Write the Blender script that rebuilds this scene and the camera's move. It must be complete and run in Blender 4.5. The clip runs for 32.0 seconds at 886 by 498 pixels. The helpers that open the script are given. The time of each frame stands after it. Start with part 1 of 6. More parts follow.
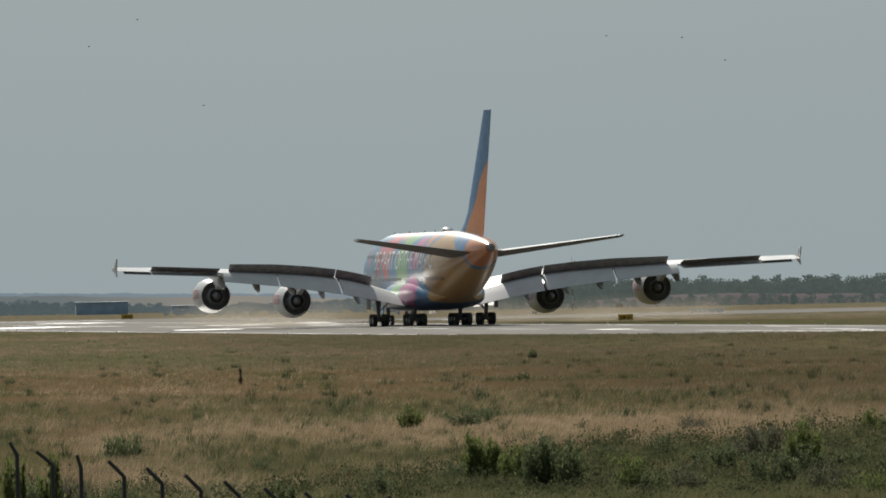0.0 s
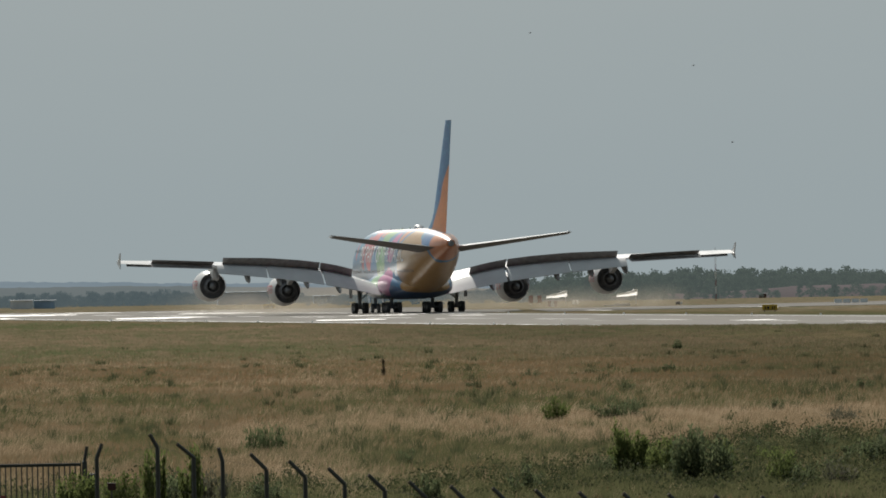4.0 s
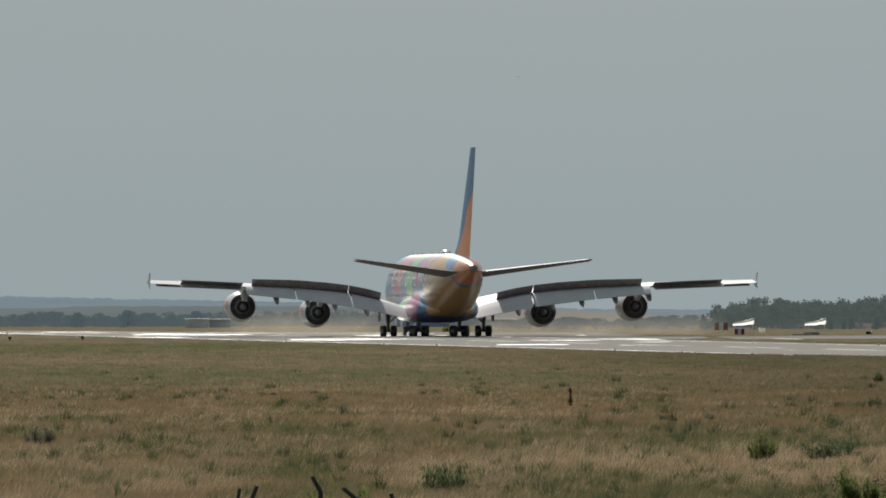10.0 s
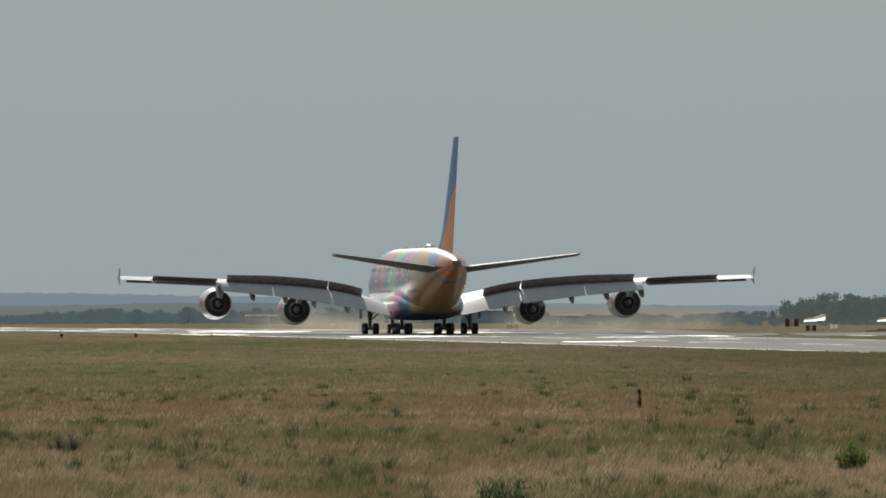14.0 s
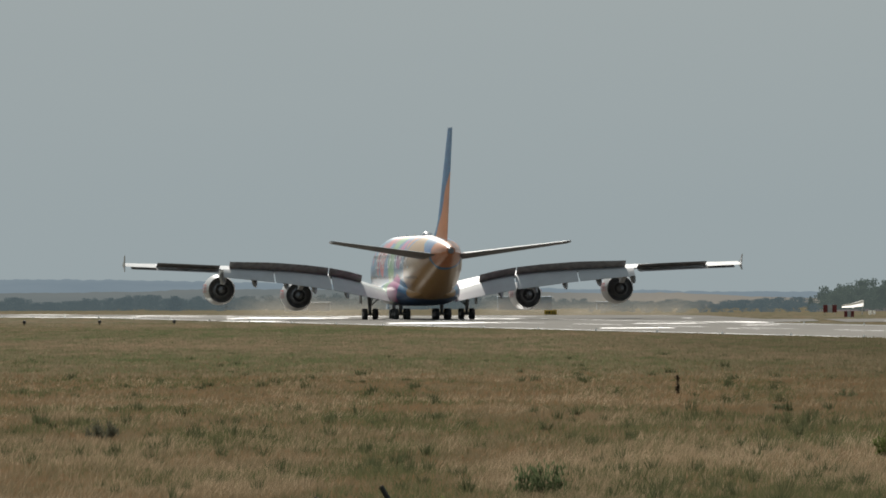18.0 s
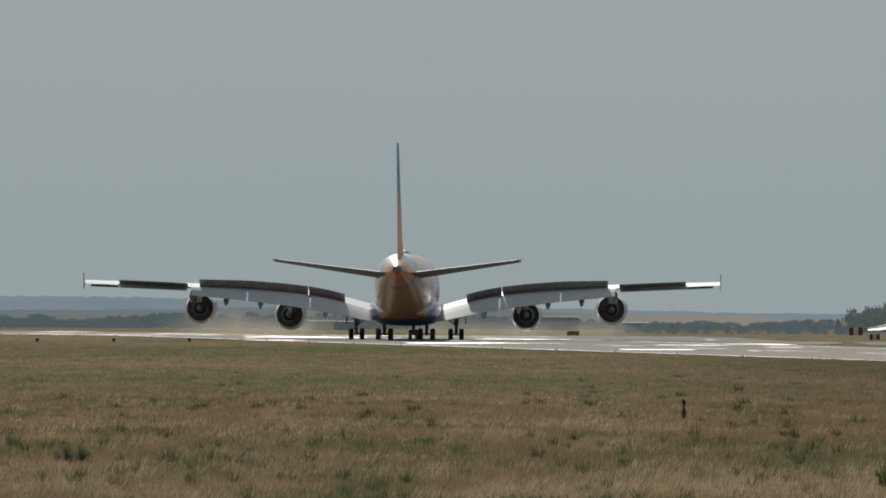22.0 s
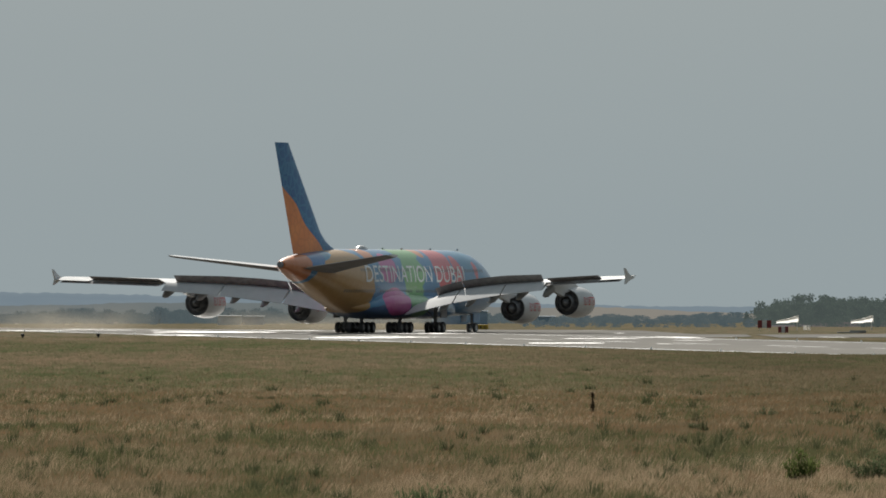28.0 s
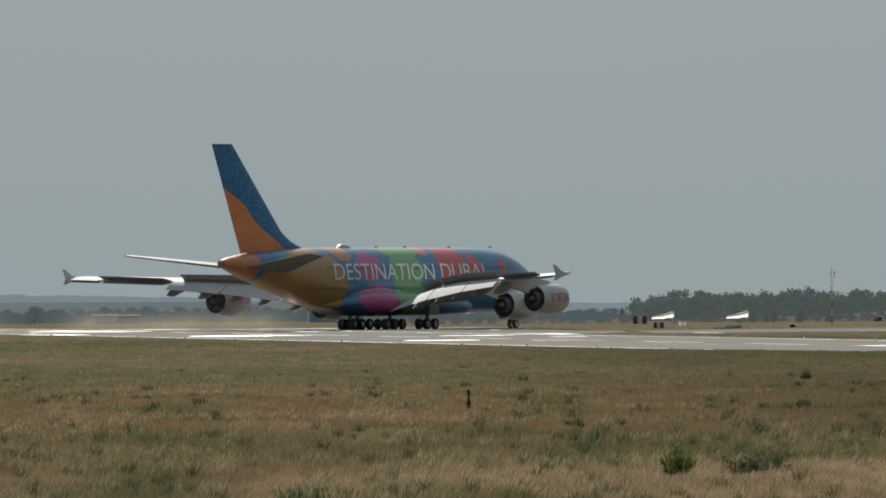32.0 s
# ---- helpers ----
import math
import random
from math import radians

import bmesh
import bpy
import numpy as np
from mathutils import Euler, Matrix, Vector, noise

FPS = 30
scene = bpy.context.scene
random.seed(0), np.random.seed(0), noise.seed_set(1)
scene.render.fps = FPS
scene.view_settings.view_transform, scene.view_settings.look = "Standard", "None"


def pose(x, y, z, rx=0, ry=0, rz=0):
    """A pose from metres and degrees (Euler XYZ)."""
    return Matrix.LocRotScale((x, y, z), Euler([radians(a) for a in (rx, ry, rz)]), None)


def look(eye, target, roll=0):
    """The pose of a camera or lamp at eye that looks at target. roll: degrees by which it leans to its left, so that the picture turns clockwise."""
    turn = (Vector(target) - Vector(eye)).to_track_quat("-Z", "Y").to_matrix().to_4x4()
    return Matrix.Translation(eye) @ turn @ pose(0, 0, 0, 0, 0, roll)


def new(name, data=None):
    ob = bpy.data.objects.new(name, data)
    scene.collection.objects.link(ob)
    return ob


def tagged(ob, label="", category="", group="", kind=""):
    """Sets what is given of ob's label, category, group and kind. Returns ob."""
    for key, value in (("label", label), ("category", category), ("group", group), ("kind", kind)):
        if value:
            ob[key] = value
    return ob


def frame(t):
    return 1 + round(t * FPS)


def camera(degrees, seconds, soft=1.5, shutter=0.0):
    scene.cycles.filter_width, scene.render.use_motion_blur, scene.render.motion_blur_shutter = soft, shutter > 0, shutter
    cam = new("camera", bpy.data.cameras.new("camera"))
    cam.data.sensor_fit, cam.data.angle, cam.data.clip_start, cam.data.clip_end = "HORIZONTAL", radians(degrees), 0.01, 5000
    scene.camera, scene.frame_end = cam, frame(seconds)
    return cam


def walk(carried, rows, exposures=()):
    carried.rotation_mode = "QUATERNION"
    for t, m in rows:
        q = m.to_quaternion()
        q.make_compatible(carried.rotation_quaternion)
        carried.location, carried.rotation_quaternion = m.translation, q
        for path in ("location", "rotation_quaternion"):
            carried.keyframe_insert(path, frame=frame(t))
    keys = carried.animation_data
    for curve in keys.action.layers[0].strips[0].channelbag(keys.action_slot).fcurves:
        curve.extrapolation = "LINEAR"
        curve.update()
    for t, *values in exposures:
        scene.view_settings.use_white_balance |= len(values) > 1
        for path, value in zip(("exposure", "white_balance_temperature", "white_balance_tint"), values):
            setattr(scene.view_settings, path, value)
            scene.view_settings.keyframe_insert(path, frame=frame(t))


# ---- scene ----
cam = camera(math.degrees(2 * math.atan(784 / 20400)), 32.0, soft=1.74)
CAMERA_ROWS = [
    (0.0, look((-2.87, -92.63, 2.25), (36.28, 906.46, 6.55), -1.10)),
    (0.5, look((-2.87, -92.63, 2.25), (33.62, 906.60, 6.75), -1.11)),
    (1.0, look((-2.87, -92.63, 2.25), (31.34, 906.70, 6.60), -1.02)),
    (1.5, look((-2.87, -92.63, 2.25), (29.66, 906.78, 6.11), -0.86)),
    (2.0, look((-2.87, -92.63, 2.25), (28.94, 906.82, 5.64), -0.60)),
    (2.5, look((-2.87, -92.63, 2.25), (28.09, 906.84, 5.75), -0.40)),
    (3.0, look((-2.87, -92.63, 2.25), (27.37, 906.87, 6.50), -0.46)),
    (3.5, look((-2.82, -86.94, 2.25), (26.36, 912.60, 6.55), -0.78)),
    (4.0, look((-2.82, -86.94, 2.25), (24.03, 912.69, 5.93), -1.05)),
    (4.5, look((-2.77, -81.39, 2.25), (21.78, 918.31, 5.60), -1.07)),
    (6.5, look((-2.45, -45.93, 2.25), (15.47, 953.89, 8.76), -0.50)),
    (7.0, look((-2.45, -45.93, 2.25), (14.55, 953.92, 8.02), -0.68)),
    (7.5, look((-2.45, -45.93, 2.25), (14.51, 953.92, 7.54), -1.01)),
    (8.0, look((-2.45, -45.93, 2.25), (14.16, 953.93, 7.24), -1.13)),
    (8.5, look((-2.45, -45.93, 2.25), (13.29, 953.94, 7.21), -0.95)),
    (9.0, look((-2.45, -45.93, 2.25), (11.86, 953.96, 7.74), -0.58)),
    (9.5, look((-2.45, -45.93, 2.25), (10.50, 953.98, 8.38), -0.11)),
    (10.0, look((-2.45, -45.93, 2.25), (8.84, 954.00, 8.17), -0.09)),
    (10.5, look((-2.45, -45.93, 2.25), (6.95, 954.02, 7.64), -0.16)),
    (11.0, look((-2.45, -45.93, 2.25), (6.39, 954.03, 7.44), -0.14)),
    (11.5, look((-2.44, -45.00, 2.25), (6.67, 954.96, 7.54), -0.35)),
    (12.0, look((-2.36, -41.00, 2.25), (6.93, 958.95, 7.87), -0.33)),
    (12.5, look((-2.11, -27.00, 2.25), (6.50, 972.96, 8.12), -0.20)),
    (13.0, look((-1.86, -13.00, 2.25), (5.22, 986.96, 8.58), -0.10)),
    (13.5, look((-1.76, -7.60, 2.25), (4.68, 992.37, 8.36), -0.14)),
    (14.0, look((-1.76, -7.60, 2.25), (3.83, 992.38, 7.87), -0.16)),
    (14.5, look((-1.76, -7.60, 2.25), (2.61, 992.38, 7.62), -0.11)),
    (15.0, look((-1.76, -7.60, 2.25), (1.87, 992.38, 7.41), -0.24)),
    (15.5, look((-1.76, -7.60, 2.25), (1.95, 992.39, 7.07), -0.52)),
    (17.5, look((-1.76, -7.60, 2.25), (1.28, 992.39, 6.51), -0.29)),
    (18.0, look((-1.76, -7.60, 2.25), (0.53, 992.39, 6.70), -0.22)),
    (18.5, look((-1.76, -7.60, 2.25), (0.32, 992.39, 7.08), -0.25)),
    (19.0, look((-1.76, -7.60, 2.25), (0.63, 992.38, 7.75), -0.37)),
    (19.5, look((-1.76, -7.60, 2.25), (0.72, 992.38, 8.08), -0.71)),
    (20.0, look((-1.76, -7.60, 2.25), (0.19, 992.38, 8.62), -0.90)),
    (20.5, look((-1.76, -7.60, 2.25), (-0.05, 992.38, 9.24), -0.82)),
    (21.0, look((-1.42, -4.00, 2.25), (0.29, 995.97, 9.67), -0.54)),
    (21.5, look((-0.46, 6.00, 2.25), (-0.45, 1005.97, 9.56), -0.00)),
    (22.0, look((0.00, 11.40, 2.25), (-0.68, 1011.38, 8.41), 0.20)),
    (22.5, look((0.00, 10.86, 2.25), (-1.56, 1010.84, 8.01), 0.23)),
    (23.0, look((0.00, 10.86, 2.25), (-1.85, 1010.84, 8.26), 0.18)),
    (23.5, look((0.00, 10.86, 2.25), (-1.38, 1010.84, 8.66), -0.16)),
    (24.0, look((0.00, 10.86, 2.25), (-0.56, 1010.84, 8.83), -0.29)),
    (24.5, look((0.00, 10.86, 2.25), (0.50, 1010.84, 8.36), -0.39)),
    (26.5, look((0.00, 10.86, 2.25), (1.15, 1010.84, 7.74), 0.14)),
    (27.0, look((0.00, 10.86, 2.25), (3.53, 1010.83, 7.92), 0.05)),
    (27.5, look((0.00, 10.86, 2.25), (5.75, 1010.82, 8.02), 0.02)),
    (28.0, look((0.00, 10.86, 2.25), (7.26, 1010.81, 7.92), -0.04)),
    (28.5, look((0.00, 10.86, 2.25), (8.01, 1010.81, 7.63), -0.23)),
    (29.0, look((0.00, 10.86, 2.25), (9.22, 1010.80, 7.47), -0.28)),
    (29.5, look((0.00, 10.86, 2.25), (10.88, 1010.78, 7.80), -0.35)),
    (30.0, look((0.00, 10.86, 2.25), (12.68, 1010.76, 7.89), -0.35)),
    (30.5, look((0.00, 10.86, 2.25), (14.08, 1010.74, 7.53), -0.42)),
    (31.0, look((0.00, 10.86, 2.25), (15.15, 1010.73, 7.22), -0.33)),
    (31.5, look((0.00, 10.86, 2.25), (16.62, 1010.71, 7.40), -0.37)),
    (32.0, look((0.00, 10.86, 2.25), (18.10, 1010.68, 7.67), -0.41)),
]
walk(cam, CAMERA_ROWS, exposures=[(0.0, 0.0), (20.0, 0.0), (23.0, -0.07), (32.0, -0.05)])

# ---- light ----
SUN_AZIMUTH, SUN_HEIGHT = -11.0, 36.0      # degrees from +Y towards +X, and above the horizon
world = bpy.data.worlds.new("sky")
scene.world = world
world.use_nodes = True
wn, wl = world.node_tree.nodes, world.node_tree.links
sky = wn.new("ShaderNodeTexSky")
sky.sky_type, sky.sun_disc = "NISHITA", False
sky.sun_elevation, sky.sun_rotation = radians(SUN_HEIGHT), radians(SUN_AZIMUTH)
sky.dust_density, sky.air_density, sky.ozone_density = 6.0, 1.2, 1.0
grey = wn.new("ShaderNodeMix")
grey.data_type, grey.blend_type = "RGBA", "MIX"
grey.inputs[0].default_value = 0.9
geo = wn.new("ShaderNodeTexCoord")
cloud_map = wn.new("ShaderNodeMapping")
cloud_map.inputs["Scale"].default_value = (1.5, 1.5, 9.0)
cloud = wn.new("ShaderNodeTexNoise")
cloud.inputs["Scale"].default_value, cloud.inputs["Detail"].default_value = 2.2, 5.0
ramp = wn.new("ShaderNodeValToRGB")
ramp.color_ramp.elements[0].position, ramp.color_ramp.elements[1].position = 0.25, 0.8
ramp.color_ramp.elements[0].color = (3.0, 3.66, 3.97, 1)
ramp.color_ramp.elements[1].color = (3.42, 4.0, 4.15, 1)
back = wn["Background"]
back.inputs["Strength"].default_value = 0.1
wl.new(geo.outputs["Generated"], cloud_map.inputs["Vector"])
wl.new(cloud_map.outputs["Vector"], cloud.inputs["Vector"])
wl.new(cloud.outputs["Fac"], ramp.inputs["Fac"])
wl.new(sky.outputs["Color"], grey.inputs[6])
wl.new(ramp.outputs["Color"], grey.inputs[7])
toward = wn.new("ShaderNodeVectorMath")
toward.operation = "DOT_PRODUCT"
toward.inputs[1].default_value = (math.sin(radians(SUN_AZIMUTH)) * math.cos(radians(SUN_HEIGHT)), math.cos(radians(SUN_AZIMUTH)) * math.cos(radians(SUN_HEIGHT)), math.sin(radians(SUN_HEIGHT)))
forward = wn.new("ShaderNodeMapRange")          # haze scatters forwards: paler towards the sun
forward.inputs["From Min"].default_value, forward.inputs["From Max"].default_value = -0.75, 0.25
forward.inputs["To Min"].default_value, forward.inputs["To Max"].default_value = 0.06, 1.03
shade = wn.new("ShaderNodeMix")
shade.data_type, shade.blend_type = "RGBA", "MULTIPLY"
shade.inputs[0].default_value = 1.0
wl.new(geo.outputs["Generated"], toward.inputs[0])
wl.new(toward.outputs["Value"], forward.inputs["Value"])
wl.new(grey.outputs[2], shade.inputs[6])
wl.new(forward.outputs["Result"], shade.inputs[7])
wl.new(shade.outputs[2], back.inputs["Color"])

sun_data = bpy.data.lights.new("sun", "SUN")
sun_data.energy, sun_data.angle, sun_data.color = 4.4, radians(1.5), (1.0, 0.95, 0.87)
sun = new("sun", sun_data)
_az, _el = radians(SUN_AZIMUTH), radians(SUN_HEIGHT)
sun.matrix_world = look((math.sin(_az) * math.cos(_el) * 500, math.cos(_az) * math.cos(_el) * 500, math.sin(_el) * 500), (0, 0, 0))


# ---- materials ----
def material(name, colour=(0.5, 0.5, 0.5), rough=0.6, metal=0.0):
    m = bpy.data.materials.new(name)
    m.use_nodes = True
    b = m.node_tree.nodes["Principled BSDF"]
    b.inputs["Base Color"].default_value = (*colour, 1)
    b.inputs["Roughness"].default_value, b.inputs["Metallic"].default_value = rough, metal
    return m


def node(m, kind, **values):
    n = m.node_tree.nodes.new(kind)
    for k, v in values.items():
        n.inputs[k.replace("_", " ")].default_value = v
    return n


def link(m, a, b):
    m.node_tree.links.new(a, b)


def math_node(m, op, a, b=0.0):
    n = m.node_tree.nodes.new("ShaderNodeMath")
    n.operation = op
    for i, v in enumerate((a, b)):
        if isinstance(v, (int, float)):
            n.inputs[i].default_value = v
        else:
            link(m, v, n.inputs[i])
    return n.outputs[0]


def mix_node(m, fac, a, b, blend="MIX"):
    n = m.node_tree.nodes.new("ShaderNodeMix")
    n.data_type, n.blend_type = "RGBA", blend
    for i, v in ((0, fac), (6, a), (7, b)):
        if isinstance(v, (int, float)):
            n.inputs[i].default_value = v
        elif isinstance(v, tuple):
            n.inputs[i].default_value = (*v, 1)
        else:
            link(m, v, n.inputs[i])
    return n.outputs[2]


def noise_node(m, scale, detail=4.0, stretch=(1, 1, 1), coord="Object", rough=0.55):
    tc = m.node_tree.nodes.new("ShaderNodeTexCoord")
    mp = m.node_tree.nodes.new("ShaderNodeMapping")
    mp.inputs["Scale"].default_value = stretch
    n = node(m, "ShaderNodeTexNoise", Scale=scale, Detail=detail, Roughness=rough)
    link(m, tc.outputs[coord], mp.inputs["Vector"])
    link(m, mp.outputs["Vector"], n.inputs["Vector"])
    return n.outputs["Fac"]


def ramp_node(m, fac, *stops):
    r = m.node_tree.nodes.new("ShaderNodeValToRGB")
    e = r.color_ramp.elements
    while len(e) < len(stops):
        e.new(0.5)
    for el, (p, c) in zip(e, stops):
        el.position, el.color = p, (*c, 1) if len(c) == 3 else c
    link(m, fac, r.inputs["Fac"])
    return r.outputs["Color"]


def surface(m):
    return m.node_tree.nodes["Principled BSDF"].inputs


def worn(name, colour, rough=0.5, metal=0.0, amount=0.18, scale=1.5, bump=0.0, fine=14.0):
    """A paint or metal with broad stains and a finer grain."""
    m = material(name, colour, rough, metal)
    broad = noise_node(m, scale, 5.0)
    small = noise_node(m, fine, 3.0)
    dark = tuple(c * (1 - amount * 1.6) for c in colour)
    light = tuple(min(1, c * (1 + amount)) for c in colour)
    c = ramp_node(m, broad, (0.3, dark), (0.7, light))
    c = mix_node(m, 0.3, c, mix_node(m, small, dark, light))
    link(m, c, surface(m)["Base Color"])
    if rough < 0.95:
        r = math_node(m, "MULTIPLY_ADD", broad, 0.2)
        r.node.inputs[2].default_value = max(0.02, rough - 0.1)
        link(m, r, surface(m)["Roughness"])
    if bump:
        b = node(m, "ShaderNodeBump", Strength=bump, Distance=0.02)
        link(m, small, b.inputs["Height"])
        link(m, b.outputs["Normal"], surface(m)["Normal"])
    return m


ORANGE, BLUE, TEAL = (0.62, 0.21, 0.075), (0.042, 0.165, 0.38), (0.035, 0.235, 0.42)
OCHRE, MAGENTA, GREEN, RED, NAVY = (0.47, 0.255, 0.075), (0.55, 0.085, 0.30), (0.18, 0.42, 0.15), (0.64, 0.075, 0.10), (0.035, 0.10, 0.24)


def livery_material():
    """Painted patches on the hull, laid out by the station behind the nose and the height."""
    m = material("painted_livery", BLUE, 0.28)
    tc = m.node_tree.nodes.new("ShaderNodeTexCoord")
    sep = m.node_tree.nodes.new("ShaderNodeSeparateXYZ")
    link(m, tc.outputs["Object"], sep.inputs[0])
    s = math_node(m, "SUBTRACT", 36.0, sep.outputs["Y"])
    z = sep.outputs["Z"]
    wob = math_node(m, "MULTIPLY", math_node(m, "SUBTRACT", noise_node(m, 0.35, 2.0), 0.5), 2.0)
    s2 = math_node(m, "ADD", s, wob)

    def blob(s0, z0, a, b):
        u = math_node(m, "DIVIDE", math_node(m, "SUBTRACT", s2, s0), a)
        v = math_node(m, "DIVIDE", math_node(m, "SUBTRACT", z, z0), b)
        d = math_node(m, "ADD", math_node(m, "MULTIPLY", u, u), math_node(m, "MULTIPLY", v, v))
        return math_node(m, "LESS_THAN", d, 1.0)

    c = mix_node(m, noise_node(m, 0.25, 3.0), BLUE, TEAL)
    for colour, spot in ((NAVY, (38, 1.5, 14, 2.4)), (OCHRE, (55.9, 5.6, 8.5, 5.3)), (TEAL, (61.0, 11.2, 3.6, 2.0)), (BLUE, (63.4, 10.8, 3.3, 2.7)), (ORANGE, (71.0, 8.4, 6.3, 5.6)),
                         (ORANGE, (47.4, 10.6, 1.8, 1.7)), (MAGENTA, (42.4, 8.3, 2.9, 1.9)), (MAGENTA, (41.0, 4.0, 3.9, 1.8)), (GREEN, (34.0, 10.6, 4.2, 1.5)),
                         (GREEN, (34.0, 7.6, 3.7, 3.0)), (GREEN, (33.7, 4.4, 3.4, 2.6)), (ORANGE, (28.8, 10.7, 1.4, 1.0)), (RED, (23.5, 8.8, 3.1, 3.4)),
                         (RED, (18.6, 7.8, 1.5, 2.2)), (TEAL, (14.5, 9.8, 2.6, 1.6)), (RED, (12.2, 8.0, 0.7, 1.2))):
        c = mix_node(m, blob(*spot), c, colour)
    mott = noise_node(m, 1.7, 5.0)
    c = mix_node(m, 0.07, c, ramp_node(m, mott, (0.3, (0.1, 0.1, 0.12)), (0.7, (0.75, 0.7, 0.65))))
    link(m, c, surface(m)["Base Color"])
    surface(m)["Specular IOR Level"].default_value = 0.2
    surface(m)["Roughness"].default_value = 0.3
    surface(m)["Coat Weight"].default_value, surface(m)["Coat Roughness"].default_value = 0.7, 0.27
    return m


def fin_material():
    """Blue fin with an orange lower aft part and a net of paler cells."""
    m = material("painted_fin", BLUE, 0.35)
    tc = m.node_tree.nodes.new("ShaderNodeTexCoord")
    sep = m.node_tree.nodes.new("ShaderNodeSeparateXYZ")
    link(m, tc.outputs["Object"], sep.inputs[0])
    s = math_node(m, "SUBTRACT", 36.0, sep.outputs["Y"])
    # the orange part lies behind a slanting, gently waving line
    wave = math_node(m, "MULTIPLY", math_node(m, "SINE", math_node(m, "MULTIPLY", sep.outputs["Z"], 1.25)), 0.45)
    line = math_node(m, "ADD", math_node(m, "MULTIPLY", math_node(m, "SUBTRACT", sep.outputs["Z"], 11.2), 1.5), 58.5)
    lobe = math_node(m, "GREATER_THAN", math_node(m, "ADD", s, wave), line)
    cells = node(m, "ShaderNodeTexVoronoi", Scale=0.75)
    cells.feature = "DISTANCE_TO_EDGE"
    link(m, tc.outputs["Object"], cells.inputs["Vector"])
    net = math_node(m, "LESS_THAN", cells.outputs["Distance"], 0.09)
    blue = mix_node(m, noise_node(m, 0.4, 3.0), (0.012, 0.09, 0.26), (0.02, 0.16, 0.38))
    blue = mix_node(m, math_node(m, "MULTIPLY", net, 0.22), blue, (0.10, 0.42, 0.55))
    org = mix_node(m, noise_node(m, 0.5, 3.0), (0.62, 0.17, 0.05), (0.80, 0.30, 0.09))
    org = mix_node(m, math_node(m, "MULTIPLY", net, 0.2), org, (0.40, 0.12, 0.05))
    link(m, mix_node(m, lobe, blue, org), surface(m)["Base Color"])
    surface(m)["Specular IOR Level"].default_value, surface(m)["Roughness"].default_value = 0.4, 0.35
    return m


def see_through(m, colour, share):
    """Lets part of the light pass through thin leaves and blades."""
    nodes = m.node_tree.nodes
    t = nodes.new("ShaderNodeBsdfTranslucent")
    link(m, colour, t.inputs["Color"])
    mx = nodes.new("ShaderNodeMixShader")
    mx.inputs[0].default_value = share
    link(m, nodes["Principled BSDF"].outputs[0], mx.inputs[1])
    link(m, t.outputs[0], mx.inputs[2])
    link(m, mx.outputs[0], nodes["Material Output"].inputs["Surface"])


def dimmed_share(m, most):
    """Dimming put into the turf's colour: dark olive towards larger x and y."""
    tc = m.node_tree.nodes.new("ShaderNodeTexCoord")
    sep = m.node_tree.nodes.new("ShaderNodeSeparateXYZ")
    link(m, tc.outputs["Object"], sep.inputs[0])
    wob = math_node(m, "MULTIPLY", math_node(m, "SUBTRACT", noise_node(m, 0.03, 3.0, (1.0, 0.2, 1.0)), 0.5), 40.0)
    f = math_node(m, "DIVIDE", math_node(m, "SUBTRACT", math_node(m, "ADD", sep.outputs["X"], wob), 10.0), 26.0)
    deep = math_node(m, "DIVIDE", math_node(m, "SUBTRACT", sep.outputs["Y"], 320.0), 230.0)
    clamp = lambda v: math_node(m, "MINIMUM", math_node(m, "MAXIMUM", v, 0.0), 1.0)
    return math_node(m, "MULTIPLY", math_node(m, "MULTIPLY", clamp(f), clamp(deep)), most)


def grass_material(name, stops, patch=0.02):
    """Blades whose colour drifts in patches over the field and from blade to blade."""
    m = material(name, (0.2, 0.17, 0.09), 0.9)
    broad = noise_node(m, patch, 4.0, (1.0, 0.35, 1.0))
    g = m.node_tree.nodes.new("ShaderNodeNewGeometry")
    mid = noise_node(m, 0.5, 5.0, (1.0, 0.09, 1.0), rough=0.62)
    f = math_node(m, "ADD", math_node(m, "MULTIPLY", broad, 0.42), math_node(m, "MULTIPLY", g.outputs["Random Per Island"], 0.1))
    f = math_node(m, "ADD", f, math_node(m, "MULTIPLY", mid, 0.50))
    c = mix_node(m, 1.0, ramp_node(m, f, *stops), (1.28, 1.19, 1.26), "MULTIPLY")
    c = mix_node(m, dimmed_share(m, 0.47), c, (0.085, 0.078, 0.045))
    link(m, c, surface(m)["Base Color"])
    surface(m)["Specular IOR Level"].default_value = 0.0
    see_through(m, c, 0.45)
    return m


